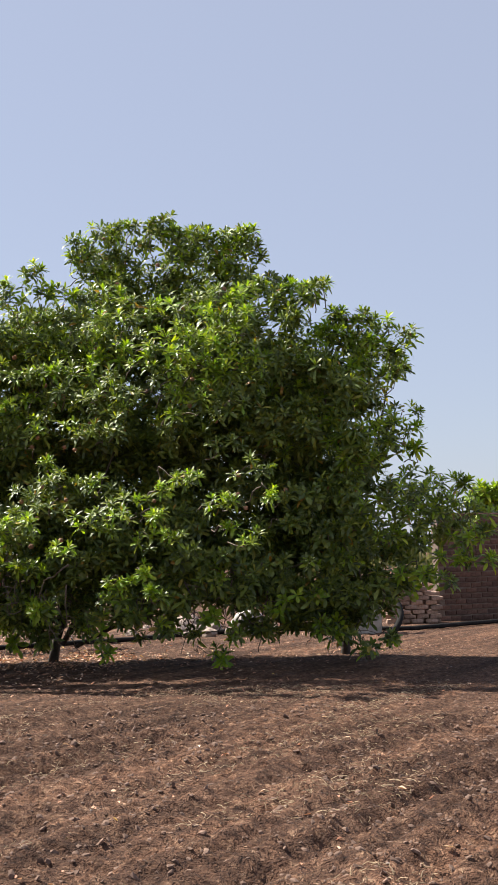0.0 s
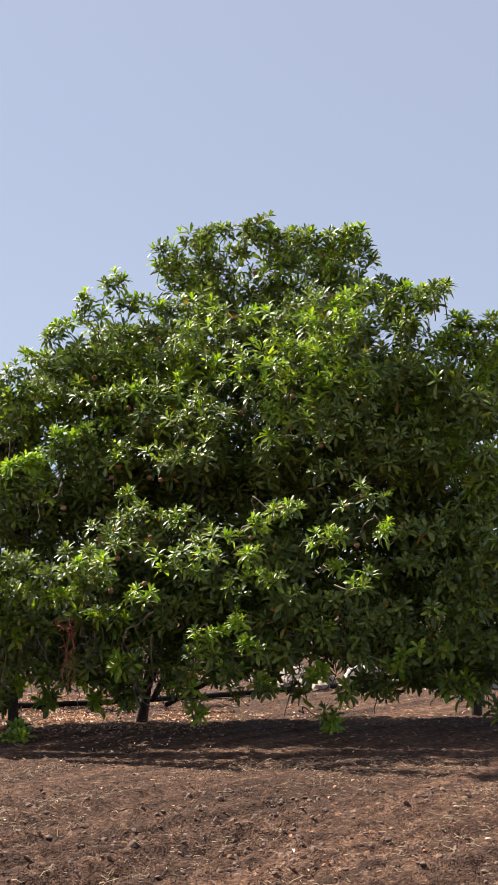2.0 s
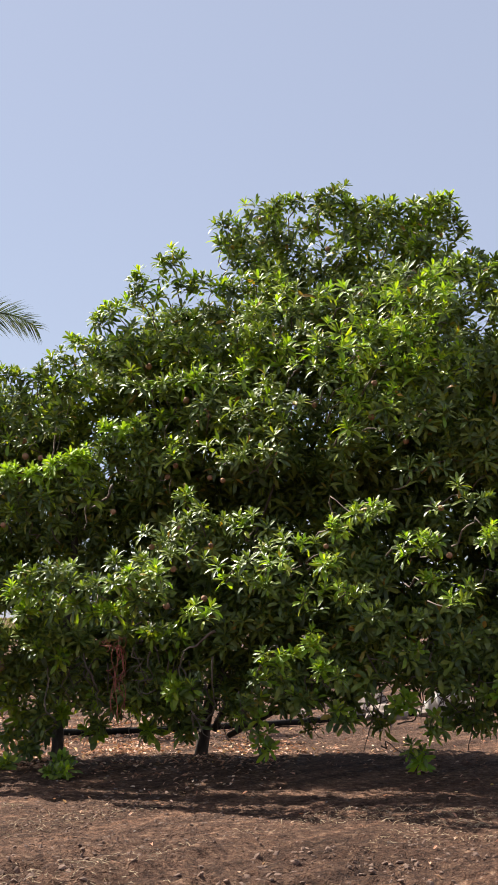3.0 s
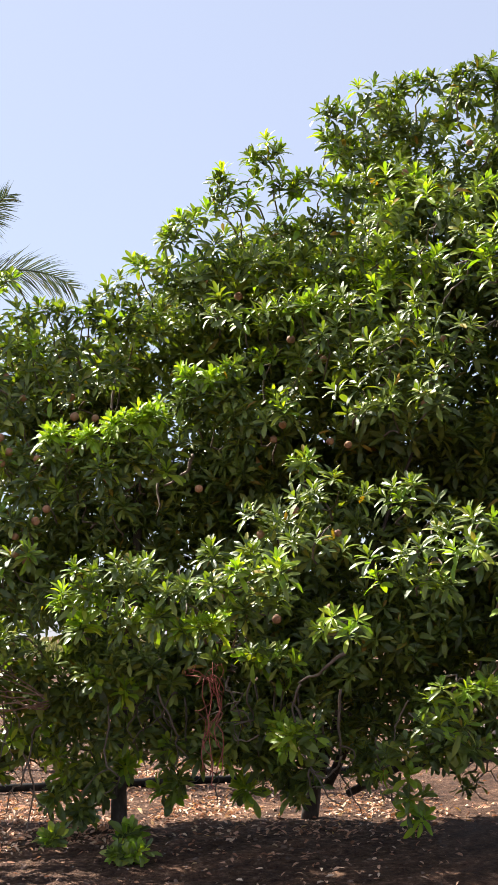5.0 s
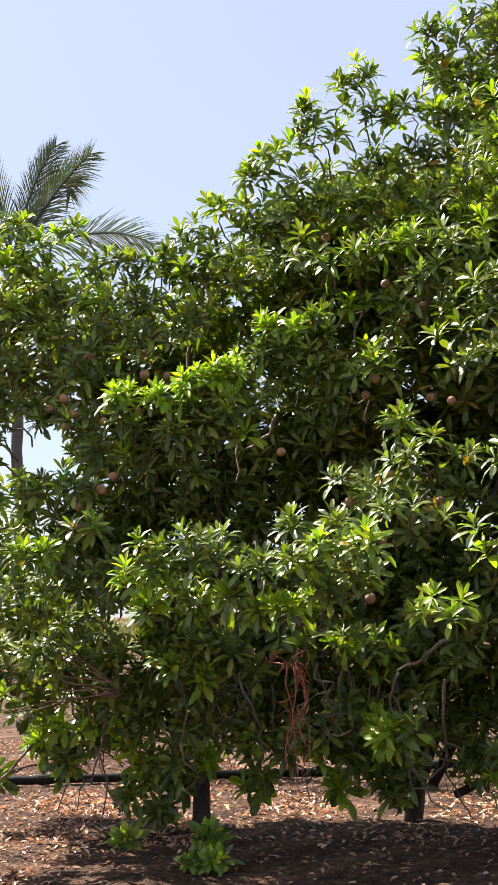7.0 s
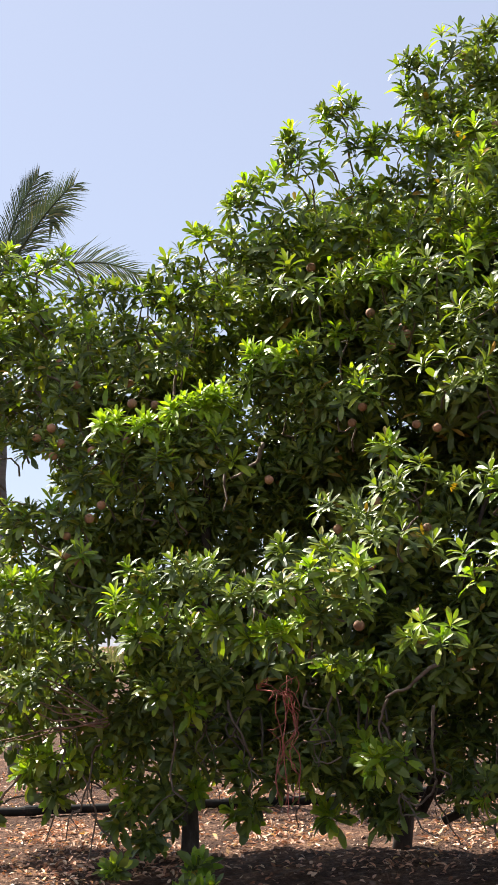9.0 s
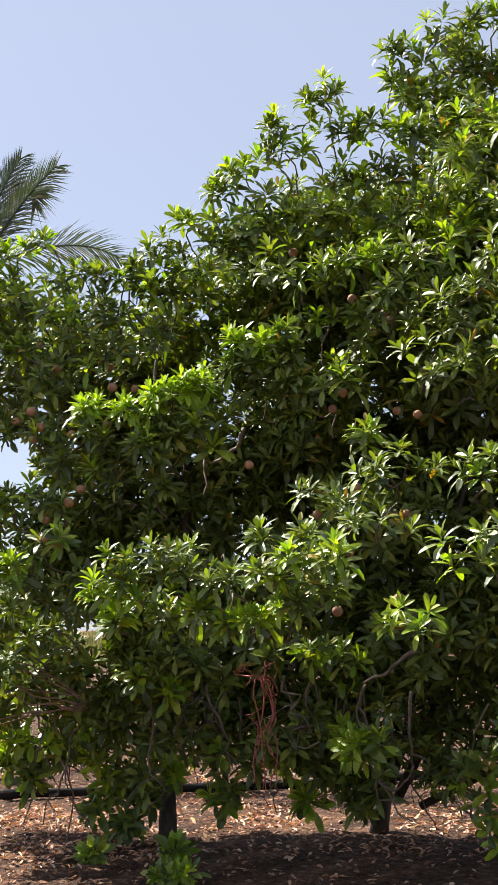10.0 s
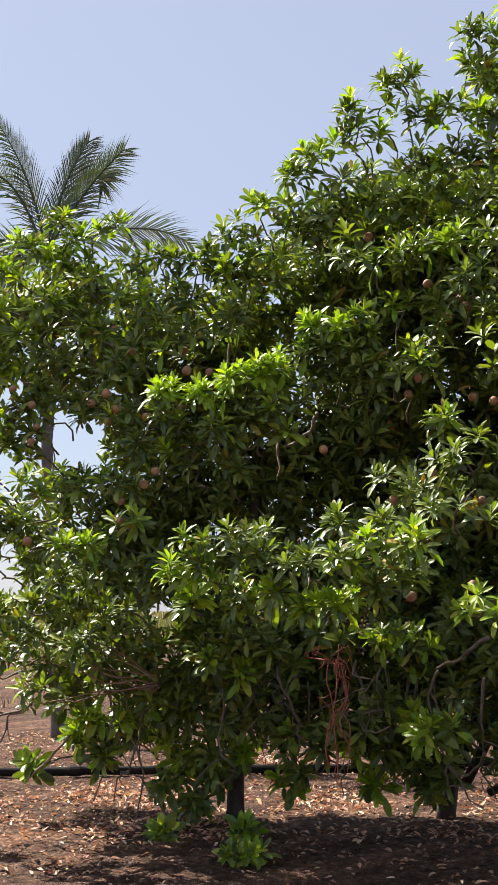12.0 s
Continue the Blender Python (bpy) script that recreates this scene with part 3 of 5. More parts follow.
BOUGHS['right_mid'] = [
    (1.87, 13.69, 3.00, 0.19, 0.07, 0.60), (1.98, 13.59, 2.76, 0.12, 0.07, 0.60), (1.99, 13.51, 2.55, 0.07, 0.05, 0.60), (1.62, 13.57, 2.86, 0.23, 0.10, 0.60),
    (1.34, 13.51, 2.69, 0.26, 0.13, 0.50), (1.10, 13.65, 2.91, 0.23, 0.13, 0.30), (1.73, 13.53, 2.59, 0.18, 0.09, 0.50), (1.33, 13.50, 2.40, 0.26, 0.12, 0.30),
    (1.06, 13.38, 2.17, 0.26, 0.14, 0.10)]
BOUGHS['right_low'] = [
    (1.90, 13.42, 2.23, 0.23, 0.07, 0.50), (2.28, 13.37, 2.14, 0.19, 0.06, 0.50), (2.50, 13.35, 2.10, 0.08, 0.05, 0.50), (1.94, 13.25, 2.01, 0.29, 0.11, 0.40),
    (2.31, 13.19, 1.91, 0.25, 0.10, 0.40), (2.61, 13.15, 1.78, 0.18, 0.09, 0.50), (2.04, 13.17, 1.72, 0.29, 0.13, 0.30), (1.61, 13.21, 1.83, 0.25, 0.14, 0.20),
    (2.48, 13.17, 1.53, 0.25, 0.10, 0.60), (2.68, 13.15, 1.58, 0.09, 0.06, 0.50), (2.29, 13.19, 1.28, 0.25, 0.09, 0.80), (2.60, 13.20, 1.27, 0.15, 0.07, 0.80),
    (1.79, 13.24, 1.51, 0.29, 0.13, 0.30), (1.59, 13.17, 1.54, 0.19, 0.09, 0.60)]
BOUGHS['right_hem'] = [
    (1.92, 13.33, 1.12, 0.29, 0.11, 0.40), (1.55, 13.49, 1.06, 0.29, 0.16, 0.10), (1.29, 13.22, 1.83, 0.25, 0.16, 0.10), (1.17, 13.40, 1.39, 0.29, 0.18, 0.05),
    (2.19, 13.46, 1.02, 0.18, 0.07, 0.30), (1.81, 13.51, 0.93, 0.23, 0.07, 0.30), (1.39, 13.84, 0.70, 0.17, 0.12, 0.10), (1.41, 13.91, 0.27, 0.16, 0.09, 0.30),
    (1.64, 13.88, 0.33, 0.11, 0.06, 0.30), (1.05, 13.63, 0.94, 0.26, 0.16, 0.05), (1.06, 13.93, 0.47, 0.20, 0.12, 0.10)]
# leaves that fill the crowns behind them: place and radius
FILL = {}
FILL['top'] = [
    (-1.11, 15.05, 5.58, 0.19), (-0.62, 15.05, 5.44, 0.22), (-0.03, 15.05, 5.40, 0.21), (-1.71, 15.05, 5.49, 0.21), (-2.05, 15.05, 5.30, 0.19),
    (-1.37, 15.05, 5.41, 0.16), (-0.81, 15.05, 5.28, 0.22), (-0.30, 15.05, 5.13, 0.32), (-0.95, 14.92, 4.87, 0.34), (-1.78, 15.02, 4.97, 0.31),
    (0.07, 14.89, 4.84, 0.25), (0.43, 14.73, 4.68, 0.23), (0.85, 14.67, 4.62, 0.18), (0.60, 13.80, 4.13, 0.20), (1.03, 14.79, 4.74, 0.07),
    (-1.38, 14.74, 4.69, 0.33), (-0.56, 14.26, 4.41, 0.36), (0.07, 13.73, 4.06, 0.30)]
FILL['mid_front'] = [
    (-1.75, 14.33, 4.02, 0.29), (-0.68, 13.69, 3.78, 0.28), (-0.74, 13.57, 3.29, 0.21), (-0.20, 13.71, 3.89, 0.34), (-0.05, 13.56, 3.27, 0.33),
    (0.46, 13.66, 3.55, 0.31), (0.87, 13.63, 3.45, 0.30), (1.16, 13.56, 3.27, 0.27), (0.75, 13.41, 2.90, 0.31), (1.24, 13.38, 2.59, 0.28),
    (0.25, 13.40, 2.91, 0.30), (-0.88, 13.48, 2.91, 0.20), (-1.70, 14.14, 3.33, 0.31), (-2.17, 14.38, 3.46, 0.29), (-2.29, 14.24, 3.11, 0.28),
    (-1.96, 14.00, 2.89, 0.27)]
FILL['low_front'] = [
    (0.68, 14.06, 0.79, 0.30), (0.91, 13.89, 1.06, 0.24), (0.01, 13.88, 1.08, 0.27), (-0.53, 13.94, 0.98, 0.24), (-0.71, 13.79, 1.22, 0.26),
    (1.41, 14.06, 0.79, 0.20), (1.08, 14.15, 0.66, 0.20), (0.27, 14.15, 0.66, 0.20), (-0.95, 14.18, 0.61, 0.16)]
FILL['west_upper'] = [
    (-5.55, 14.40, 3.51, 0.21), (-5.77, 14.42, 3.64, 0.10), (-5.24, 14.41, 3.58, 0.23), (-4.88, 14.42, 3.64, 0.23), (-4.52, 14.42, 3.60, 0.23),
    (-4.17, 14.40, 3.49, 0.22), (-3.80, 14.40, 3.50, 0.22), (-3.49, 14.43, 3.73, 0.22), (-3.18, 14.48, 4.01, 0.19), (-2.86, 14.49, 4.07, 0.15),
    (-2.56, 14.48, 4.07, 0.21), (-5.40, 14.24, 3.11, 0.18), (-5.51, 14.19, 2.97, 0.08), (-5.02, 14.26, 3.15, 0.19), (-4.62, 14.27, 3.17, 0.20),
    (-5.14, 14.10, 2.75, 0.11), (-5.30, 14.04, 2.60, 0.09), (-5.13, 13.98, 2.45, 0.10), (-4.71, 14.14, 2.85, 0.17), (-4.42, 14.05, 2.63, 0.15)]
FILL['west_low'] = [
    (-4.81, 13.76, 1.46, 0.19), (-4.50, 13.76, 1.46, 0.19), (-4.88, 13.92, 1.10, 0.20), (-4.51, 13.91, 1.10, 0.19), (-4.14, 13.84, 1.22, 0.21),
    (-4.38, 14.07, 0.86, 0.19), (-4.03, 14.07, 0.86, 0.18), (-4.67, 14.19, 0.68, 0.16), (-4.64, 14.32, 0.47, 0.11), (-4.11, 14.31, 0.47, 0.15),
    (-4.05, 14.45, 0.20, 0.09), (-4.05, 13.72, 1.60, 0.18), (-3.77, 14.06, 0.87, 0.13), (-4.29, 14.25, 0.58, 0.11)]
FILL['hanging'] = [
    (-2.48, 14.09, 0.76, 0.07), (-2.67, 14.27, 0.46, 0.09), (-2.02, 14.26, 0.49, 0.10), (-2.79, 14.18, 0.60, 0.07), (-2.28, 13.98, 0.92, 0.07),
    (-3.32, 14.31, 0.38, 0.07), (-2.40, 14.25, 0.50, 0.07), (-3.87, 14.31, 0.38, 0.13), (-3.98, 14.08, 0.77, 0.14), (-3.62, 14.09, 0.74, 0.10),
    (-4.13, 13.98, 0.92, 0.12), (-3.84, 13.85, 1.13, 0.14)]
FILL['dark_core'] = [
    (-2.65, 14.76, 4.03, 0.63), (-2.70, 15.02, 2.87, 0.71), (-2.70, 14.79, 1.66, 0.69), (-1.69, 14.79, 4.13, 0.59), (-1.71, 14.93, 3.18, 0.77),
    (-1.70, 14.83, 2.09, 0.80), (-0.66, 14.81, 4.41, 0.59), (-0.54, 14.93, 3.60, 0.77), (-0.55, 14.83, 2.50, 0.84), (-0.56, 14.85, 1.49, 0.65),
    (0.49, 14.72, 3.93, 0.60), (0.62, 15.06, 2.86, 0.75), (0.59, 14.96, 1.76, 0.71), (1.37, 14.72, 3.39, 0.33), (1.35, 14.74, 2.39, 0.37),
    (1.43, 14.72, 1.54, 0.44), (-1.44, 14.89, 1.00, 0.39), (-2.38, 15.06, 1.04, 0.40), (0.29, 14.96, 1.04, 0.50), (1.15, 14.87, 1.11, 0.43),
    (1.95, 14.96, 3.77, 0.22)]
FILL['west_core'] = [
    (-5.33, 14.70, 3.77, 0.36), (-4.91, 14.83, 3.41, 0.44), (-4.15, 14.97, 3.30, 0.47), (-3.41, 14.76, 3.62, 0.45), (-2.79, 14.72, 3.80, 0.45),
    (-4.50, 15.00, 2.60, 0.44), (-3.61, 14.89, 2.59, 0.52), (-2.89, 14.93, 2.57, 0.50), (-5.54, 15.04, 1.99, 0.25), (-4.69, 14.91, 1.93, 0.45),
    (-3.79, 14.95, 1.87, 0.44), (-2.99, 14.79, 1.78, 0.43), (-4.87, 14.83, 1.27, 0.33), (-4.07, 14.76, 1.35, 0.29), (-3.28, 14.87, 1.25, 0.28),
    (-2.65, 14.70, 1.22, 0.32), (-5.18, 15.04, 0.92, 0.25)]
FILL['low_core'] = [
    (-3.87, 15.22, 0.99, 0.24), (-3.34, 15.11, 0.93, 0.28), (-2.85, 15.01, 0.88, 0.27), (-2.57, 14.92, 0.78, 0.20), (-3.63, 14.97, 0.66, 0.17),
    (-3.07, 14.94, 0.60, 0.16), (-4.20, 14.90, 0.92, 0.17)]
FILL['under_core'] = [
    (-2.76, 15.08, 0.84, 0.35), (-2.10, 14.97, 0.73, 0.31), (-1.47, 15.29, 0.67, 0.26), (-0.81, 15.27, 0.84, 0.30), (-0.08, 15.10, 0.90, 0.31),
    (0.57, 15.22, 0.74, 0.30), (1.17, 15.20, 0.74, 0.26), (1.60, 15.12, 0.95, 0.27)]
FILL['main_back'] = [
    (-2.42, 15.29, 3.93, 0.92), (-0.99, 15.32, 4.42, 0.91), (-1.02, 15.36, 2.99, 1.04), (0.34, 15.39, 3.42, 0.97), (1.24, 15.35, 3.25, 0.34),
    (-2.45, 15.28, 2.40, 0.99), (-1.03, 15.36, 1.72, 0.96), (0.45, 15.28, 1.91, 0.97), (1.20, 15.30, 1.91, 0.37), (-1.66, 15.28, 4.80, 0.38),
    (-0.23, 15.26, 4.70, 0.53)]
FILL['west_back'] = [
    (-5.74, 15.15, 3.72, 0.32), (-5.35, 15.24, 3.82, 0.36), (-4.69, 15.21, 3.53, 0.44), (-4.03, 15.17, 3.47, 0.43), (-4.47, 15.15, 2.75, 0.34),
    (-3.87, 15.21, 2.35, 0.54), (-3.06, 15.24, 3.17, 0.53), (-3.07, 15.24, 2.33, 0.52), (-4.90, 15.21, 1.73, 0.34), (-4.12, 15.18, 1.36, 0.37),
    (-3.31, 15.16, 1.20, 0.32), (-3.48, 15.23, 4.06, 0.34), (-2.74, 15.21, 4.32, 0.33), (-4.39, 15.18, 2.16, 0.34), (-4.76, 15.19, 2.16, 0.24),
    (-4.24, 15.25, 3.02, 0.34), (-5.09, 15.25, 3.33, 0.22), (-3.88, 15.24, 3.00, 0.34)]
FILL['west_side_core'] = [
    (-5.88, 15.02, 3.71, 0.24), (-5.89, 14.88, 3.26, 0.16), (-5.42, 14.92, 3.11, 0.22), (-5.97, 15.11, 2.11, 0.21), (-5.55, 15.09, 1.73, 0.18),
    (-5.64, 15.00, 1.25, 0.20), (-6.17, 15.11, 2.04, 0.11), (-5.31, 15.04, 2.38, 0.13), (-4.63, 15.06, 3.01, 0.26), (-6.13, 15.02, 2.26, 0.09)]
FILL['low_veil'] = [
    (-3.85, 14.85, 0.82, 0.15), (-3.57, 14.72, 0.87, 0.18), (-3.39, 14.79, 0.76, 0.16), (-3.24, 14.83, 0.95, 0.17), (-3.52, 14.83, 0.59, 0.12),
    (-3.73, 14.73, 0.59, 0.10), (-3.04, 14.79, 0.65, 0.15), (-2.82, 14.84, 0.62, 0.14), (-2.60, 14.84, 0.56, 0.14), (-4.06, 14.74, 0.58, 0.14),
    (-4.43, 14.85, 0.76, 0.16), (-2.93, 14.81, 0.84, 0.15), (-3.67, 14.79, 1.05, 0.17), (-3.44, 14.84, 1.02, 0.17), (-3.11, 14.79, 1.11, 0.17),
    (-4.63, 14.79, 1.11, 0.20), (-5.03, 14.79, 1.11, 0.20), (-3.28, 14.79, 0.61, 0.12)]
FILL['trunk_veil'] = [
    (-3.61, 13.79, 1.22, 0.16), (-3.67, 13.94, 0.98, 0.14), (-3.76, 14.10, 0.73, 0.11), (-3.85, 14.25, 0.50, 0.08), (-3.47, 13.83, 1.16, 0.14),
    (-3.89, 13.90, 1.04, 0.14), (-2.57, 13.78, 1.25, 0.13), (-2.46, 13.90, 1.05, 0.10)]
FILL['hollow'] = [
    (0.31, 14.52, 2.18, 0.28), (0.73, 14.52, 2.03, 0.36), (1.14, 14.48, 2.23, 0.32), (0.43, 14.51, 1.12, 0.32), (0.87, 14.57, 1.47, 0.35),
    (1.27, 14.57, 1.32, 0.31), (0.72, 14.55, 1.68, 0.28)]
FILL['front_core'] = [
    (-1.64, 14.15, 1.51, 0.39), (-0.73, 14.00, 1.69, 0.40), (0.02, 14.09, 1.48, 0.35), (-0.95, 14.04, 1.02, 0.28), (0.08, 14.32, 1.00, 0.27),
    (-2.20, 14.15, 1.32, 0.31), (-0.72, 14.11, 2.75, 0.40), (0.11, 14.15, 2.87, 0.39), (0.87, 14.00, 2.70, 0.32), (-1.64, 14.17, 2.90, 0.39),
    (-2.32, 14.02, 2.07, 0.36), (-0.94, 14.15, 2.05, 0.35), (-0.11, 14.19, 2.18, 0.35), (1.40, 14.09, 2.55, 0.28), (-0.36, 14.25, 3.31, 0.35),
    (0.62, 14.13, 3.28, 0.35)]
FILL['centre_core'] = [
    (-2.03, 14.53, 1.52, 0.15), (-2.27, 14.44, 1.48, 0.15), (-1.83, 14.32, 1.49, 0.18), (-2.08, 14.63, 1.19, 0.15), (-1.75, 14.57, 1.17, 0.15),
    (-2.34, 14.53, 1.15, 0.12), (-1.60, 14.36, 1.43, 0.15), (-4.00, 14.38, 1.80, 0.14), (-4.38, 14.38, 1.52, 0.14), (-3.50, 14.53, 1.35, 0.14),
    (-2.01, 14.61, 1.82, 0.15), (-1.67, 14.57, 1.89, 0.15)]
FILL['fill_back'] = [
    (-4.46, 15.28, 1.73, 0.26), (-3.89, 15.30, 1.69, 0.25), (-5.08, 15.29, 1.70, 0.22), (-5.55, 15.27, 1.70, 0.21), (-3.48, 15.21, 1.60, 0.25),
    (-4.92, 15.22, 2.69, 0.19), (-4.51, 15.25, 3.08, 0.26), (-5.28, 15.24, 1.34, 0.22), (-5.78, 15.26, 1.38, 0.18), (-4.24, 15.25, 2.24, 0.26)]
FILL['under_back'] = [
    (-3.66, 14.91, 1.20, 0.19), (-3.39, 14.97, 1.17, 0.18), (-3.06, 14.92, 1.13, 0.18), (-3.66, 14.93, 0.89, 0.16), (-3.38, 14.91, 0.90, 0.16),
    (-3.06, 14.90, 0.91, 0.16), (-2.78, 15.03, 0.91, 0.17), (-3.97, 14.97, 1.12, 0.16), (-2.57, 14.98, 1.03, 0.16), (-4.28, 15.00, 1.12, 0.17)]
FILL['fill_back2'] = [
    (-4.71, 15.23, 1.90, 0.21), (-4.11, 15.26, 1.72, 0.25), (-3.58, 15.18, 1.72, 0.24), (-3.19, 15.30, 1.79, 0.24), (-2.76, 15.19, 1.78, 0.24),
    (-4.84, 15.17, 2.49, 0.13)]
FILL['low_back'] = [
    (-4.16, 15.04, 0.99, 0.20), (-3.91, 15.07, 0.72, 0.14), (-3.70, 15.07, 0.55, 0.10), (-3.42, 15.09, 0.60, 0.11), (-3.19, 15.12, 0.55, 0.10),
    (-2.96, 15.16, 0.52, 0.10), (-2.68, 15.07, 0.48, 0.10), (-3.60, 15.15, 0.80, 0.16), (-3.26, 15.10, 0.77, 0.15), (-4.43, 15.07, 0.86, 0.16)]
FILL['main_back2'] = [
    (-2.70, 15.13, 3.56, 0.61), (-2.03, 15.17, 3.89, 0.56), (-1.28, 15.15, 4.02, 0.64), (-0.40, 15.25, 4.09, 0.64), (0.34, 15.13, 3.61, 0.56),
    (1.01, 15.13, 3.38, 0.42), (-2.73, 15.18, 2.57, 0.65), (-1.90, 15.24, 2.70, 0.71), (-1.00, 15.17, 2.67, 0.71), (-0.11, 15.18, 2.81, 0.71),
    (0.76, 15.18, 2.49, 0.63), (1.21, 15.22, 2.20, 0.36), (-2.59, 15.14, 1.57, 0.65), (-1.61, 15.22, 1.52, 0.63), (-0.58, 15.18, 1.50, 0.63),
    (0.44, 15.17, 1.33, 0.63), (1.11, 15.22, 1.40, 0.36), (-2.93, 15.24, 4.25, 0.35)]
FILL['fringe'] = [
    (-2.90, 14.12, 0.71, 0.20), (-2.64, 14.23, 0.53, 0.20), (-2.37, 14.32, 0.37, 0.17), (-1.99, 14.24, 0.52, 0.20), (-1.54, 14.19, 0.59, 0.18),
    (-1.35, 14.31, 0.37, 0.11), (-0.96, 14.25, 0.51, 0.15), (-0.69, 14.29, 0.43, 0.11), (-0.00, 14.26, 0.49, 0.18), (0.27, 14.28, 0.44, 0.14),
    (0.54, 14.22, 0.55, 0.19), (0.82, 14.24, 0.51, 0.18), (1.08, 14.26, 0.48, 0.16), (1.35, 14.20, 0.58, 0.19), (1.62, 14.09, 0.75, 0.16),
    (0.41, 14.06, 0.80, 0.27), (-0.27, 14.05, 0.81, 0.24), (-0.94, 14.00, 0.89, 0.24), (-1.48, 14.03, 0.83, 0.20)]
BOUGHS['wall_shrub'] = [
    (4.77, 24.28, 2.47, 0.21, 0.21, 0.60), (5.00, 24.16, 2.44, 0.21, 0.21, 0.60), (5.27, 24.16, 2.41, 0.26, 0.26, 0.60), (5.61, 24.09, 2.47, 0.33, 0.33, 0.60),
    (6.01, 24.10, 2.35, 0.33, 0.33, 0.60), (6.47, 24.07, 2.41, 0.37, 0.37, 0.60), (4.95, 24.33, 2.27, 0.21, 0.21, 0.60), (5.43, 24.14, 2.20, 0.29, 0.29, 0.60)]
FILL['joint'] = [
    (-4.07, 14.75, 3.17, 0.23), (-3.73, 14.75, 3.11, 0.23), (-4.28, 14.75, 2.32, 0.23), (-3.90, 14.75, 2.19, 0.23), (-3.57, 14.75, 2.30, 0.23),
    (-4.07, 14.75, 2.68, 0.19), (-3.74, 14.75, 1.87, 0.23), (-3.41, 14.75, 2.57, 0.23), (-4.84, 14.75, 2.13, 0.19), (-4.49, 14.75, 2.12, 0.19),
    (-5.08, 14.75, 3.02, 0.12), (-4.72, 14.75, 3.00, 0.14), (-4.33, 14.75, 3.02, 0.19), (-3.41, 14.75, 2.10, 0.23), (-3.17, 14.75, 2.25, 0.23),
    (-4.84, 14.75, 1.72, 0.23), (-5.20, 14.75, 2.14, 0.17), (-5.53, 14.75, 2.15, 0.13), (-5.75, 14.75, 3.41, 0.15), (-5.33, 14.75, 3.47, 0.17),
    (-4.46, 14.75, 3.37, 0.21), (-3.73, 14.75, 3.48, 0.19), (-5.07, 14.75, 2.30, 0.16), (-4.76, 14.75, 2.29, 0.17)]
FILL['joint'] += [
    (-4.84, 14.75, 1.97, 0.19), (-5.38, 14.75, 1.81, 0.16), (-5.06, 14.75, 1.56, 0.19), (-5.55, 14.75, 1.31, 0.14), (-5.28, 14.75, 1.31, 0.17),
    (-2.17, 14.60, 1.01, 0.19), (-1.88, 14.60, 1.04, 0.19), (-1.60, 14.60, 0.97, 0.19), (-1.32, 14.60, 1.00, 0.19), (-1.07, 14.60, 1.03, 0.19),
    (-1.96, 14.60, 0.73, 0.17), (-1.68, 14.60, 0.66, 0.17), (-1.40, 14.60, 0.66, 0.17), (-1.16, 14.60, 0.69, 0.17), (-2.18, 14.60, 0.66, 0.15),
    (-1.74, 14.60, 0.90, 0.19), (-1.45, 14.60, 1.21, 0.19), (-1.09, 14.60, 1.31, 0.19), (-3.40, 14.60, 3.18, 0.18), (-3.58, 14.60, 2.91, 0.17),
    (-3.11, 14.60, 3.28, 0.17), (-3.82, 14.60, 2.85, 0.15), (1.57, 14.75, 3.89, 0.32), (1.48, 14.75, 3.32, 0.35)]
FILL['joint'] += [
    (1.82, 14.75, 2.88, 0.23), (2.01, 14.75, 2.02, 0.34), (1.45, 14.75, 2.17, 0.42), (2.43, 14.75, 1.72, 0.30), (1.43, 14.75, 1.32, 0.42),
    (1.99, 14.75, 1.31, 0.32), (2.75, 14.75, 1.65, 0.15), (1.13, 14.75, 0.90, 0.35), (1.70, 14.75, 0.89, 0.27), (0.86, 14.75, 1.47, 0.42),
    (0.88, 14.75, 2.18, 0.42), (0.84, 14.75, 0.63, 0.35), (1.12, 14.75, 0.48, 0.25)]


def blade_faces(rows):
    """Faces of a blade whose cross rows have three points, between a base and a tip point."""
    f = [[0, 2, 1], [0, 3, 2]]
    for k in range(rows - 1):
        a = 1 + 3 * k
        f += [[a, a + 1, a + 4], [a, a + 4, a + 3], [a + 1, a + 2, a + 5], [a + 1, a + 5, a + 4]]
    a = 1 + 3 * (rows - 1)
    return np.array(f + [[a, a + 1, a + 3], [a + 1, a + 2, a + 3]])


FINE = [(0.0, 0.0), (0.32, 0.66), (0.64, 1.0), (0.89, 0.66), (1.0, 0.0)]
COARSE = [(0.0, 0.0), (0.42, 0.85), (0.78, 0.9), (1.0, 0.0)]


def leaf_shape(length, width, fold, droop, rows):
    """One leaf blade along +y: base, cross rows with a folded midrib, and a blunt tip."""
    w = width / 2
    out = []
    for s, k in rows:
        bend = droop * s
        y, z = length * s * (1 - 0.35 * bend * bend), -droop * length * s * s * 0.8
        if k == 0:
            out.append((0, y, z))
        else:
            out += [(-w * k, y, z + fold * w * k), (0, y, z), (w * k, y, z + fold * w * k)]
    return np.array(out)


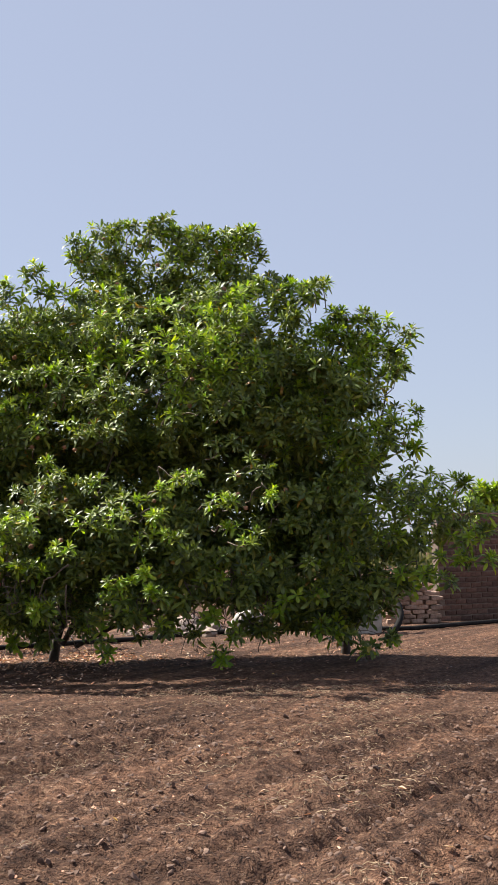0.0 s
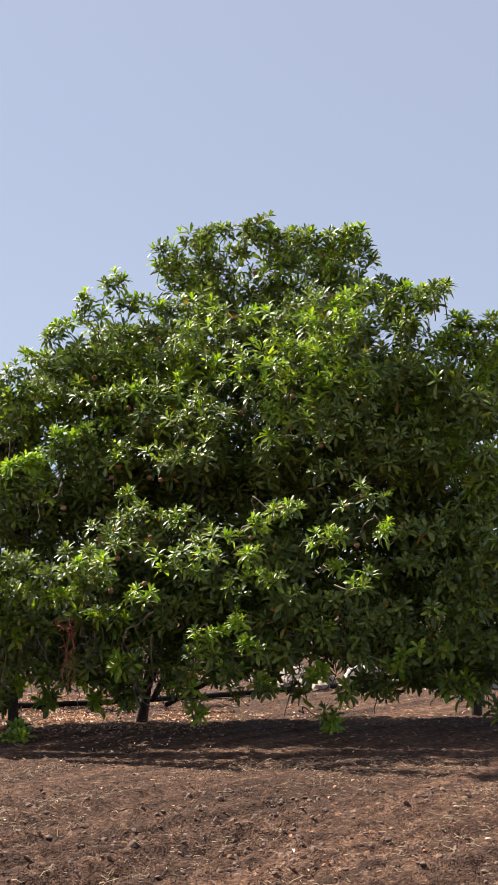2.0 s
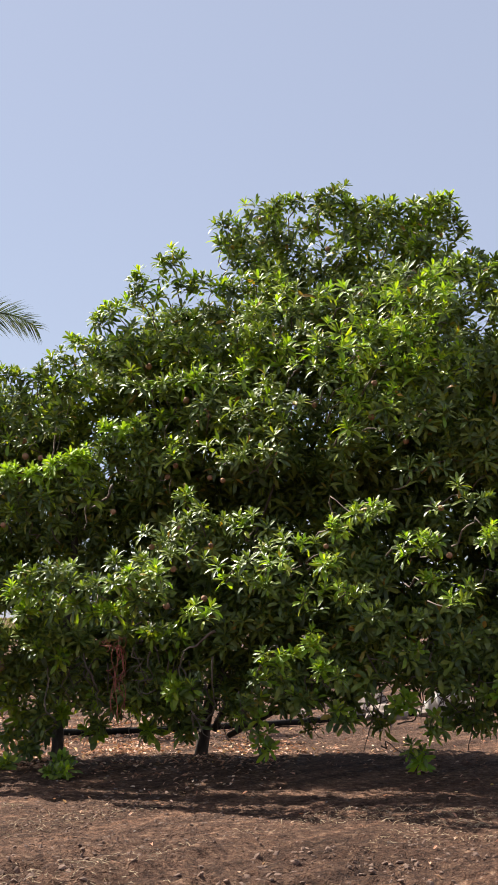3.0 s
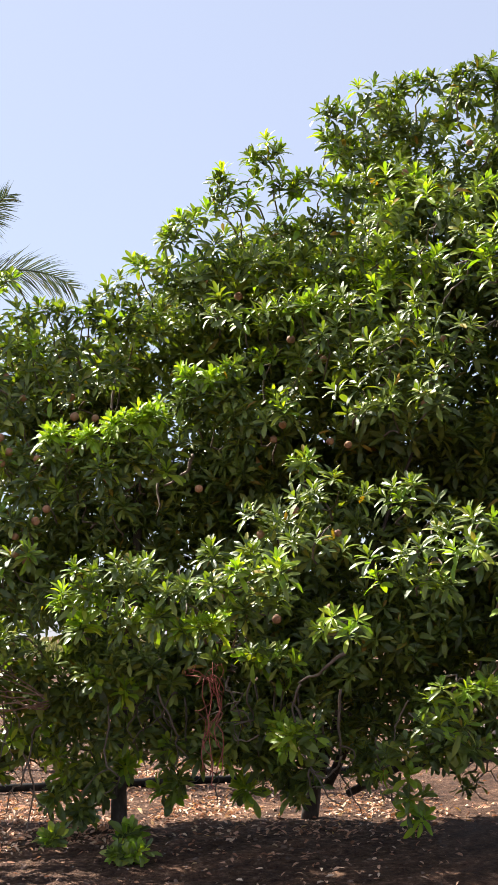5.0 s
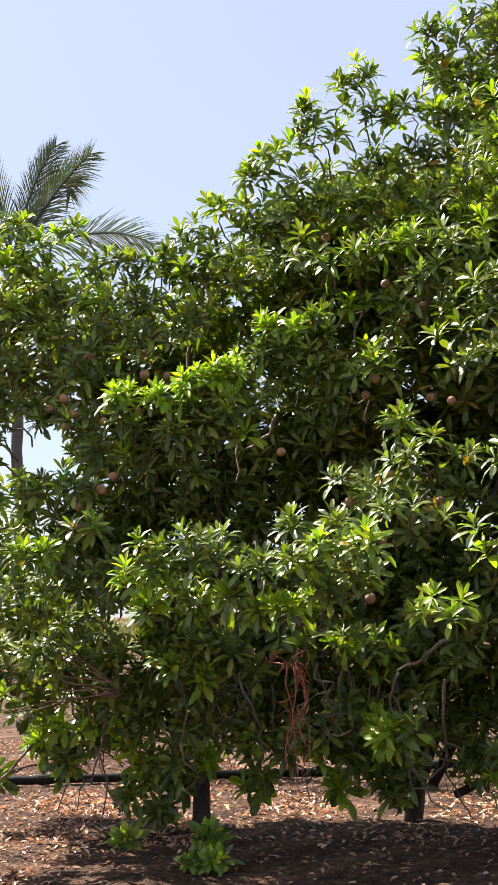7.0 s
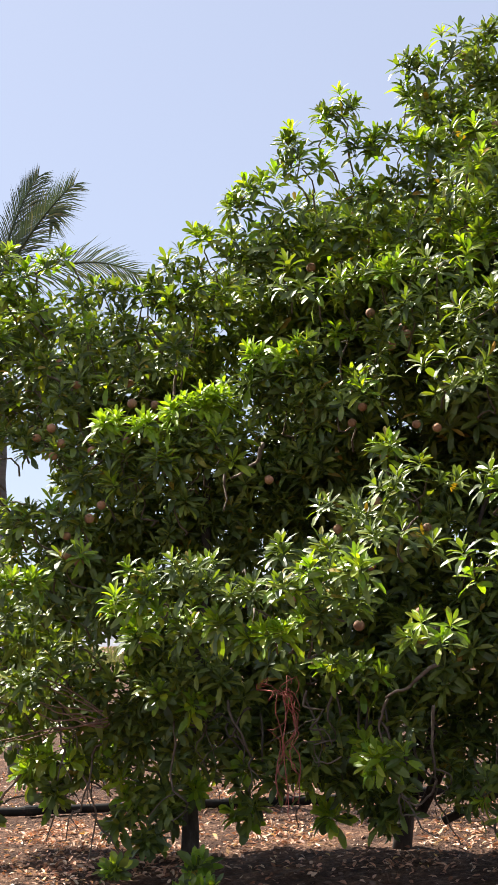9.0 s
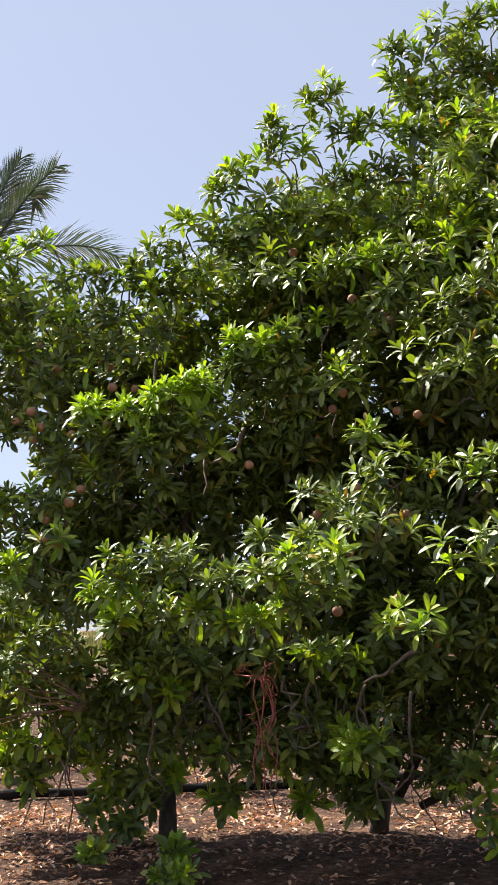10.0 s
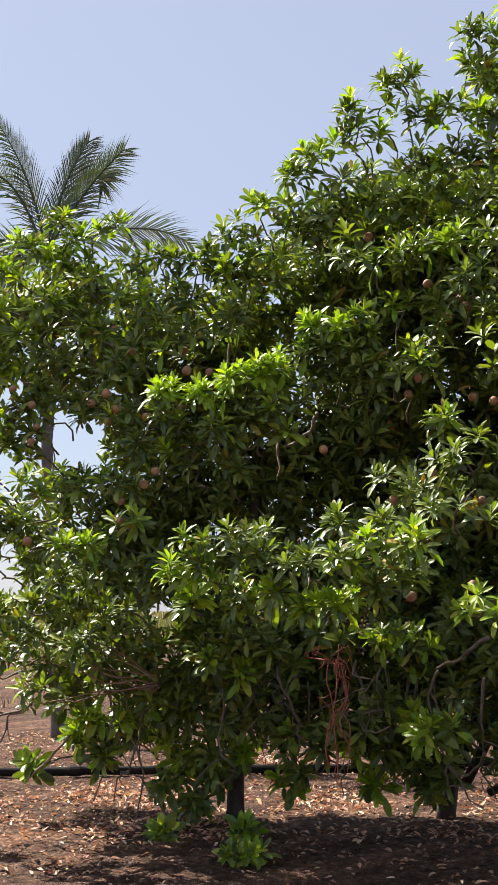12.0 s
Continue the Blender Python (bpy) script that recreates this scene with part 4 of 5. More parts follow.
def rosette_shape(rng, fresh, rows, broad):
    """A whorl of leaves round a shoot along +z. Vertices, leaf by leaf, and which leaves are fresh."""
    count = int(rng.integers(7, 11)) if broad else int(rng.integers(11, 16))
    leaves, young = [], []
    for k in range(count):
        s = k / (count - 1)
        blade = leaf_shape(0.155 * rng.uniform(0.8, 1.12) * (0.6 + 0.46 * s), (0.058 if broad else 0.041) * rng.uniform(0.85, 1.15) * (0.68 + 0.36 * s),
                           rng.uniform(0.12, 0.35), rng.uniform(0.12, 0.3) + rng.uniform(0.25, 0.6) * s, rows)
        tilt = math.radians(72 - (74 if broad else 66) * s + rng.uniform(-14, 14))
        turn = Matrix.Rotation(k * 2.39996 + rng.uniform(-0.2, 0.2), 3, "Z") @ Matrix.Rotation(tilt, 3, "X") @ Matrix.Rotation(rng.uniform(-0.4, 0.4), 3, "Y")
        blade = blade @ np.array(turn).T
        blade[:, 2] -= (0.1 if broad else 0.06) * s
        leaves.append(blade)
        young.append(rng.random() < (1.1 - 0.35 * s) * fresh)
    return np.array(leaves), np.array(young)


shape_rng = np.random.default_rng(11)
ROSETTES = {(f, broad): [rosette_shape(shape_rng, max(f, 0.0), COARSE if f < 0 else FINE, broad) for _ in range(9)] for f in (-1.0, 0.0, 0.35, 1.0) for broad in (False, True)}
FINE_FACES, COARSE_FACES = blade_faces(3), blade_faces(2)


def axes_for(normals, rng):
    """Turns that bring +z onto each normal, with a random spin."""
    n = normals / np.linalg.norm(normals, axis=1, keepdims=True)
    ref = np.where(np.abs(n[:, 2:3]) > 0.9, (1.0, 0, 0), (0, 0, 1.0))
    a = np.cross(ref, n)
    a /= np.linalg.norm(a, axis=1, keepdims=True)
    b = np.cross(n, a)
    w = rng.uniform(0, 2 * np.pi, len(n))[:, None]
    return np.stack([a * np.cos(w) + b * np.sin(w), b * np.cos(w) - a * np.sin(w), n], -1)


def fill(centre, radius, spacing, rng, big):
    """Dark inner leaves round a point: whorls with their places, turns, sizes and shapes."""
    count = max(3, int(4 * math.pi * radius * radius / spacing))
    d = rng.normal(0, 1, (count, 3))
    d /= np.linalg.norm(d, axis=1, keepdims=True)
    place = np.array(centre) + d * radius * (rng.random(count) ** 0.45)[:, None] * (1.0, 0.8, 0.9)
    place = place[place[:, 2] > 0.1]
    turns = axes_for(d[: len(place)] * 0.5 + np.array((0, -0.2, 0.55)) + rng.normal(0, 0.3, place.shape), rng)
    return [(p, turn, big * rng.uniform(0.8, 1.15), (-1.0, False), int(rng.integers(9))) for p, turn in zip(place, turns)]


def spray(centre, wide, high, share, rng, low, room):
    """The end of a bough: whorls crowded on its upper, outer side."""
    count = max(5, int(round(1.15 * math.pi * wide * high / room)))
    w, q = rng.uniform(0, 2 * np.pi, count), np.sqrt(rng.random(count))
    u, v = q * np.cos(w), q * np.sin(w)
    bulge = np.sqrt(np.clip(1 - u * u - v * v, 0, 1))
    deep = 0.5 * (wide + high)
    place = np.array(centre) + np.stack([u * wide, -bulge * deep * rng.uniform(0.2, 1.0, count) - 0.15 * v * deep, v * high], -1)
    place[:, 2] = np.maximum(place[:, 2], 0.07)
    up = 0.45 if low else 0.8
    turns = axes_for(np.stack([0.55 * u, -0.3 - 0.25 * bulge, up + 0.35 * v], -1) + rng.normal(0, 0.2, place.shape), rng)
    out = []
    for p, turn, k in zip(place, turns, v):
        fresh = rng.random() < share * (1.0 + 0.25 * k)
        kind = 1.0 if fresh else 0.35 if rng.random() < share else 0.0
        out.append((p, turn, 0.95 * (p[1] - 2.0) / 12.3 * rng.uniform(0.8, 1.15), (kind, bool(low and rng.random() < 0.7)), int(rng.integers(9))))
    return out


def joined(whorls):
    """One mesh's vertices, faces and slots of many whorls of one kind of blade."""
    faces = COARSE_FACES if whorls[0][3][0] < 0 else FINE_FACES
    verts, slots = [], []
    for p, turn, size, kind, pick in whorls:
        shape, young = ROSETTES[kind][pick]
        verts.append((shape.reshape(-1, 3) * size) @ turn.T + p)
        slots.append(np.repeat(young, len(faces)))
        each = shape.shape[1]
    v = np.concatenate(verts)
    f = (np.arange(len(v) // each)[:, None, None] * each + faces).reshape(-1, 3)
    return v, f, np.concatenate(slots).astype(int)


LEAF_MESHES = {}


def single_leaves(whorl, bough):
    """A whorl as leaves that can be picked one by one, on shared meshes."""
    p, turn, size, kind, pick = whorl
    shape, young = ROSETTES[kind][pick]
    for k in range(len(shape)):
        if (kind, pick, k) not in LEAF_MESHES:
            me = bpy.data.meshes.new("leaf")
            me.from_pydata(shape[k].tolist(), [], FINE_FACES.tolist())
            me.materials.append(YOUNG if young[k] else LEAF)
            LEAF_MESHES[kind, pick, k] = me
        ob = new("leaf", LEAF_MESHES[kind, pick, k])
        ob.parent = bough
        ob.matrix_parent_inverse = Matrix.Identity(4)
        ob.matrix_basis = Matrix.Translation(p) @ Matrix([list(r) for r in turn]).to_4x4() @ Matrix.Scale(size, 4)
    return len(shape)


TREES = {
    "west": (thing("sapodilla_tree", (-3.87, 14.65, 0), "spreading green sapodilla tree on a slim leafy trunk, with brown fruit", "tree", "sapodilla trees"), 0.044),
    "main": (thing("sapodilla_tree", (-2.52, 15.1, 0), "tall dense green sapodilla tree with low branches and brown fruit", "tree", "sapodilla trees"), 0.045),
    "east": (thing("sapodilla_tree", (1.25, 15.5, 0), "sapodilla tree with pale bark and low drooping leafy branches", "tree", "sapodilla trees"), 0.045),
    "shrub": (thing("shrub", (5.4, 24.6, 0), "leafy bright green shrub growing behind the brick wall", "shrub"), 0.03),
}


def under(ob, parent):
    """Hang a part that was built in world places under its thing."""
    ob.parent = parent
    ob.matrix_parent_inverse = Matrix.Translation(-parent.location)
    return ob


def owner(x, y=15.0):
    if y > 20:
        return "shrub"
    return "west" if x < -3.15 else "main" if x < 0.75 else "east"


def build_trunks():
    rng = np.random.default_rng(21)
    for key, height_top, lean in (("west", 2.6, (0.15, 0.15)), ("main", 3.6, (0.5, 0.35)), ("east", 2.6, (0.1, -0.2))):
        tree, r = TREES[key]
        x, y, _ = tree.location
        line = bent((x, y, -0.12), (x + lean[0], y + lean[1], height_top), 0.0, 14, 0.035, rng)
        radii = [r * (1.55 - 1.6 * min(k / 13, 0.2)) * (1 - 0.5 * k / 13) for k in range(14)]
        v, f = tube(line, radii, 12, 0.10, 4)
        under(mesh_object("trunk", v, f, BARK, smooth=True), tree)
    tree = TREES["main"][0]
    for a, b, r in (((-2.35, 15.0, 0.25), (-0.6, 15.2, 3.4), 0.06), ((-2.4, 14.9, 0.3), (-1.6, 14.2, 2.6), 0.045), ((-2.5, 15.1, 0.5), (-3.1, 14.9, 4.2), 0.05),
                    ((-2.2, 15.0, 0.2), (0.4, 14.6, 1.1), 0.05)):
        v, f = tube(bent(a, b, 0.12, 10, 0.05, rng), np.linspace(r * 0.6, r * 0.2, 10), 9, 0.1, 5)
        under(mesh_object("limb", v, f, BARK, smooth=True), tree)
    tree = TREES["east"][0]
    for a, b, r in (((1.25, 15.5, 0.45), (2.5, 14.9, 1.9), 0.06), ((1.25, 15.5, 0.6), (0.7, 15.0, 3.0), 0.055), ((1.3, 15.5, 0.4), (1.9, 15.3, 3.6), 0.05)):
        v, f = tube(bent(a, b, 0.15, 10, 0.05, rng), np.linspace(r * 0.6, r * 0.2, 10), 9, 0.1, 6)
        under(mesh_object("limb", v, f, BARK, smooth=True), tree)


build_trunks()


def build_boughs():
    rng = np.random.default_rng(5)
    for rows in FILL.values():
        for x, y, z, r in rows:
            whorls = fill((x, y, z), r, 0.036, rng, 0.95)
            if whorls:
                v, f, slots = joined(whorls)
                tagged(under(mesh_object("bough", v, f, [LEAF, YOUNG], index=slots), TREES[owner(x, y)][0]), kind="stuff")
    singles = 0
    edge = ("crest", "shoulder", "west_shoulder", "right_lobe", "right_mid", "right_low", "tip_west")
    for group, rows in BOUGHS.items():
        low = group in ("low", "hem", "foot_west", "under_west", "sprouts", "right_hem")
        for x, y, z, wide, high, share in rows:
            whorls = spray((x, y, z), wide, high, share, rng, low, 0.008 if group in edge else 0.0118)
            tree = TREES[owner(x, y)][0]
            front = whorls[1:] if group in ("skirt_west", "flush_west") and singles < 270 else []
            v, f, slots = joined(whorls[: len(whorls) - len(front)])
            bough = under(mesh_object("bough", v, f, [LEAF, YOUNG], index=slots), tree)
            tagged(bough, kind="stuff")
            for q in front:
                singles += single_leaves(q, bough)
            if group == "sprouts":
                continue
            # the branch that bears it
            tx, ty, _ = tree.location
            back = Vector((tx, ty + 0.2, max(0.3, z * 0.6))) - Vector((x, y, z))
            foot = Vector((x, y, z)) + back.normalized() * min(0.4, back.length * 0.5)
            line = bent(foot, (x, y, z), rng.uniform(-0.05, 0.12), 9, 0.06, rng)
            bv, bf = tube(line, np.linspace(0.007, 0.004, 9), 5, 0.1, int(rng.integers(99)))
            under(mesh_object("branch", bv, bf, TWIG, smooth=True), tree)


build_boughs()


# three points along each bare branch, and its thickness
BARE_EAST = [
    ((-2.05, 13.48, 1.25), (-2.21, 13.53, 1.16), (-2.36, 13.58, 1.07), 0.016),
    ((-2.35, 13.59, 1.06), (-2.41, 13.69, 0.91), (-2.40, 13.77, 0.78), 0.011),
    ((-2.10, 13.62, 1.02), (-2.13, 13.77, 0.77), (-2.13, 13.90, 0.58), 0.013),
    ((-2.13, 13.89, 0.59), (-2.23, 13.98, 0.44), (-2.35, 13.95, 0.50), 0.011),
    ((-1.68, 13.66, 0.95), (-1.77, 13.76, 0.79), (-1.81, 13.90, 0.57), 0.008),
    ((-1.90, 13.81, 0.71), (-1.90, 13.89, 0.59), (-1.85, 13.97, 0.47), 0.009),
    ((-2.66, 13.80, 0.73), (-2.77, 13.83, 0.69), (-2.83, 13.79, 0.74), 0.008),
    ((-2.35, 13.95, 0.50), (-2.36, 14.01, 0.39), (-2.25, 14.01, 0.39), 0.009),
    ((-2.14, 13.84, 0.66), (-2.05, 13.89, 0.59), (-2.13, 13.95, 0.50), 0.008),
]
BARE_WEST = [
    ((-4.78, 14.04, 0.60), (-4.99, 14.14, 0.41), (-5.17, 14.21, 0.27), 0.014),
    ((-5.02, 13.92, 0.77), (-5.35, 13.92, 0.78), (-5.57, 13.67, 1.17), 0.013),
    ((-4.36, 14.03, 0.61), (-4.34, 14.19, 0.33), (-4.46, 14.35, -0.01), 0.010),
    ((-4.35, 14.18, 0.34), (-4.27, 14.25, 0.20), (-4.21, 14.31, 0.09), 0.008),
    ((-3.08, 13.84, 2.60), (-3.13, 13.79, 2.47), (-3.27, 13.74, 2.38), 0.018),
    ((-3.31, 13.77, 2.43), (-3.29, 13.71, 2.32), (-3.29, 13.64, 2.17), 0.012),
    ((-3.70, 14.08, 3.21), (-3.71, 14.00, 2.99), (-3.74, 13.92, 2.79), 0.014),
    ((-4.39, 14.02, 3.05), (-4.71, 14.10, 3.24), (-5.02, 14.04, 3.09), 0.012),
    ((-4.29, 13.71, 1.11), (-4.37, 13.66, 1.19), (-4.22, 13.63, 1.26), 0.008),
]


def build_twigs():
    """Bare drooping shoots under the crowns, each forked once."""
    rng = np.random.default_rng(33)
    for a, b, c, r in BARE_EAST + BARE_WEST:
        t = np.linspace(0, 1, 14)[:, None]
        b = 2 * np.array(b) - 0.5 * (np.array(a) + np.array(c))
        line = (1 - t) ** 2 * np.array(a) + 2 * t * (1 - t) * b + t * t * np.array(c)
        line = line + bent((0, 0, 0), (0, 0, 0), 0, 14, 0.012, rng)
        v, f = tube(line, np.linspace(r * 0.8, r * 0.4, 14), 7, 0.1, 3)
        under(mesh_object("branch", v, f, PALE_TWIG, smooth=True), TREES[owner(a[0])][0])
    for k in range(60):
        x, y = rng.uniform(-4.9, 1.6), rng.uniform(13.7, 15.1)
        top = np.array((x, y, rng.uniform(0.75, 1.25)))
        end = top + (rng.normal(0, 0.22), rng.normal(0, 0.1), -rng.uniform(0.3, 0.75))
        end[2] = max(end[2], 0.06)
        line = bent(top, end, rng.uniform(-0.1, 0.05), 12, 0.06, rng)
        v, f = tube(line, np.linspace(0.009, 0.004, 12), 5, 0.1, k)
        fork = bent(line[6], line[6] + (rng.normal(0, 0.16), rng.normal(0, 0.06), -rng.uniform(0.05, 0.25)), 0.03, 7, 0.03, rng)
        fork[:, 2] = np.maximum(fork[:, 2], 0.03)
        v2, f2 = tube(fork, np.linspace(0.005, 0.0025, 7), 5, 0.1, k)
        f = f + [[i + len(v) for i in q] for q in f2]
        under(mesh_object("twig", np.concatenate([v, v2]), f, TWIG, smooth=True), TREES[owner(x)][0])
    # a fan of dead shoots in the shade of the west crown
    for k in range(10):
        foot = np.array((-4.08 + rng.normal(0, 0.06), 13.75 + rng.normal(0, 0.06), 0.96 + rng.normal(0, 0.04)))
        end = foot + (-rng.uniform(0.25, 0.85), rng.normal(-0.05, 0.1), rng.normal(0.05, 0.16))
        v, f = tube(bent(foot, end, rng.uniform(-0.05, 0.05), 9, 0.04, rng), np.linspace(0.006, 0.0025, 9), 5, 0.1, k)
        under(mesh_object("twig", v, f, DEAD_TWIG, smooth=True), TREES["west"][0])


build_twigs()


# where the fruit hang free
FRUIT_WEST = [
    (-4.25, 13.62, 3.03), (-3.86, 13.56, 2.87), (-3.71, 13.55, 2.85), (-4.29, 13.46, 2.63), (-4.37, 13.50, 2.74), (-4.33, 13.43, 2.55),
    (-4.46, 13.48, 2.68), (-4.08, 13.44, 2.57), (-4.81, 13.43, 2.54), (-4.87, 13.48, 2.69), (-4.82, 13.38, 2.44), (-5.03, 13.53, 2.81),
    (-4.71, 13.20, 2.08), (-4.13, 13.17, 2.03), (-4.01, 13.22, 2.13), (-3.95, 13.26, 2.21), (-4.10, 13.11, 1.91), (-4.02, 13.09, 1.86),
    (-4.15, 13.12, 1.92), (-4.67, 13.06, 1.80), (-4.24, 13.08, 1.75), (-4.41, 13.07, 1.76), (-4.32, 13.07, 1.77), (-3.57, 13.36, 2.40),
    (-3.46, 13.38, 2.45), (-3.86, 13.46, 2.62), (-2.95, 13.32, 2.31), (-2.42, 13.50, 2.73), (-2.32, 13.23, 2.14), (-2.35, 13.07, 1.78),
    (-2.76, 13.12, 1.63), (-3.03, 13.10, 1.67)]
FRUIT_MAIN = [
    (-2.12, 13.58, 2.62), (-2.00, 13.57, 2.59), (-1.84, 13.70, 2.91), (-2.20, 13.84, 3.28), (-2.17, 13.82, 3.23), (-2.27, 13.79, 3.16),
    (-2.40, 13.89, 3.40), (-2.06, 13.28, 1.99), (-2.46, 13.29, 1.47), (-2.12, 13.27, 1.53), (-2.78, 13.97, 3.76), (-1.76, 14.58, 5.37),
    (-1.08, 14.58, 5.02), (-1.57, 14.31, 4.72), (-1.36, 13.86, 3.33), (-1.18, 13.85, 3.30), (-2.27, 13.79, 3.15), (-2.12, 13.58, 2.62),
    (-0.10, 13.29, 2.02), (-0.01, 13.21, 1.86), (-0.35, 13.70, 2.91), (-0.10, 13.94, 3.57), (0.45, 13.31, 2.06), (0.17, 13.62, 2.72),
    (-1.05, 13.26, 1.96), (-0.23, 14.19, 4.61),
]


def build_fruit():
    bm = bmesh.new()
    bmesh.ops.create_uvsphere(bm, u_segments=12, v_segments=8, radius=0.028)
    for v in bm.verts:
        v.co.z *= 0.94
        if v.co.z < -0.03:
            v.co.z -= 0.003
        v.co.x *= 1 + 0.03 * math.sin(v.co.z * 90)
    for f in bm.faces:
        f.smooth = True
    me = bpy.data.meshes.new("fruit")
    bm.to_mesh(me)
    bm.free()
    me.materials.append(FRUIT)
    rng = np.random.default_rng(8)
    spots = [(x, y, z, rng.uniform(0.85, 1.15)) for x, y, z in FRUIT_WEST + FRUIT_MAIN]
    for group in ("crown", "breast", "flank", "belly", "right_lobe", "right_mid", "roof_west"):
        for x, y, z, wide, high, share in BOUGHS[group]:
            if rng.random() < 0.3:
                spots.append((x + wide * rng.uniform(-0.7, 0.7), y - 0.45 * max(wide, high), z - high * rng.uniform(0.1, 0.9), rng.uniform(0.8, 1.1)))
    for x, y, z, s in spots:
        ob = new("fruit", me)
        ob.location, ob.scale = (x, y + 0.08, z), (s, s, s)
        ob.rotation_euler = (rng.uniform(-0.5, 0.5), rng.uniform(-0.5, 0.5), rng.uniform(0, 6))
        under(ob, TREES[owner(x)][0])


build_fruit()


# ---- palm ----
def build_palm():
    rng = np.random.default_rng(31)
    base = np.array(PALM_AT)
    palm = thing("palm_tree", (base[0], base[1], 0), "tall coconut palm with feathery grey-green fronds behind the tree", "palm")
    line = bent((base[0] + 0.3, base[1], -0.2), base, 0, 24, 0.03, rng)
    radii = [0.08 - 0.025 * k / 23 + 0.005 * (k % 2) for k in range(24)]
    v, f = tube(line, radii, 12, 0.03, 3)
    under(mesh_object("trunk", v, f, PALM_BARK, smooth=True), palm)
    for bx, bz, tx, tz, deep in PALM_FRONDS:
        s = np.linspace(0, 1, 40)[:, None]
        line = base + 2 * s * (1 - s) * np.array((bx, deep * 0.4, bz)) + s * s * np.array((tx, deep, tz))
        rv, rf = tube(line[::3], np.linspace(0.02, 0.004, 14), 5)
        frond = under(mesh_object("frond", rv, rf, PALM, smooth=True), palm)
        ahead = np.gradient(line, axis=0)
        verts, faces = [], []
        for k in range(4, 40):
            for sub in (0.0, 0.5):
                kk = min(k + sub, 38.999)
                i = int(kk)
                c = line[i] + (line[min(i + 1, 39)] - line[i]) * (kk - i)
                t = ahead[i] / np.linalg.norm(ahead[i])
                side = np.cross(t, (0.25, 0.9, 0.25))
                side /= np.linalg.norm(side) + 1e-9
                u = kk / 39
                size = (0.44 * math.sin(math.pi * min(1, 0.2 + 0.72 * u)) ** 0.7 + 0.06) * rng.uniform(0.75, 1.1)
                for sign in (-1, 1):
                    way = sign * side * 0.62 + t * (0.7 + 0.35 * u) + np.array((0, 0, rng.uniform(-0.25, 0.15)))
                    way /= np.linalg.norm(way)
                    tip = c + way * size + np.array((0, 0, -0.16 * size * rng.uniform(0.4, 1.6)))
                    mid = c + way * size * 0.5
                    b = t * 0.0085
                    o = len(verts)
                    verts += [c - b, c + b, mid + b * 1.1, mid - b * 1.1, tip]
                    faces += [[o, o + 1, o + 2, o + 3], [o + 3, o + 2, o + 4]]
        leaflets = mesh_object("leaflet_fringe", verts, faces, PALM)
        leaflets.parent = frond
        tagged(leaflets, kind="stuff")


PALM_AT = (-7.44, 19.00, 5.52)
# each frond: sideways and up to its bend, to its tip, and its reach in depth
PALM_FRONDS = [(-0.11, 0.86, -0.59, 1.62, -0.1), (-0.64, 1.80, -0.99, 0.27, -0.4), (0.16, 0.92, 0.48, 1.37, 0.1), (0.57, 1.43, 0.63, 0.80, 0.2), (0.54, 0.79, 1.05, 1.09, -0.2), (1.15, 0.51, 1.71, 0.05, 0.3), (-0.90, 0.56, -1.40, -0.50, -0.4), (-0.93, -0.05, -1.07, -1.63, -0.5), (-0.57, 0.42, -1.53, -1.23, 0.4), (-1.08, -0.25, -1.30, -1.77, 0.1)]
build_palm()


# ---- pipe ----
def build_pipe():
    knots = np.array([(-26, 10.5), (-9.0, 14.9), (-6.5, 16.1), (-5.2, 16.6), (-3.6, 17.05), (-1.8, 18.3), (0.0, 20.0), (1.2, 19.8), (2.6, 19.45), (4.4, 21.0), (5.5, 21.6)])
    t = np.arange(len(knots))
    s = np.linspace(0, len(knots) - 1, 130)
    x, y = np.interp(s, t, knots[:, 0]), np.interp(s, t, knots[:, 1])
    for _ in range(8):
        x[1:-1], y[1:-1] = (x[:-2] + 2 * x[1:-1] + x[2:]) / 4, (y[:-2] + 2 * y[1:-1] + y[2:]) / 4
    z = height(x, y) * 0.4 + 0.045
    pipe = thing("water_pipe", (-3.4, 17.0, 0.0), "long black plastic irrigation pipe lying on the soil", "pipe")
    v, f = tube(np.stack([x, y, z], -1), np.full(130, 0.037), 12)
    under(mesh_object("pipe_run", v, f, PIPE, smooth=True), pipe)
    for k in (24, 33, 47, 86, 108):
        a = np.array((x[k], y[k], z[k]))
        d = np.array((x[k + 1], y[k + 1], z[k + 1])) - a
        d /= np.linalg.norm(d)
        v, f = tube([a - d * 0.08, a - d * 0.05, a - d * 0.045, a + d * 0.045, a + d * 0.05, a + d * 0.08], [0.038, 0.041, 0.044, 0.044, 0.041, 0.038], 14)
        under(mesh_object("coupling", v, f, PIPE), pipe)


build_pipe()


# ---- wall and loose masonry ----
def block_mesh(name, size, mat, seed, chip=0.006):
    """A worn, slightly uneven block with softened edges."""
    rng = random.Random(seed)
    bm = bmesh.new()
    bmesh.ops.create_cube(bm, size=1.0)
    for v in bm.verts:
        v.co = Vector((v.co.x * size[0], v.co.y * size[1], v.co.z * size[2])) + Vector([rng.uniform(-chip, chip) for _ in range(3)])
    bmesh.ops.bevel(bm, geom=bm.edges[:], offset=min(size) * 0.09, segments=1, affect="EDGES")
    me = bpy.data.meshes.new(name)
    bm.to_mesh(me)
    bm.free()
    me.materials.append(mat)
    return me


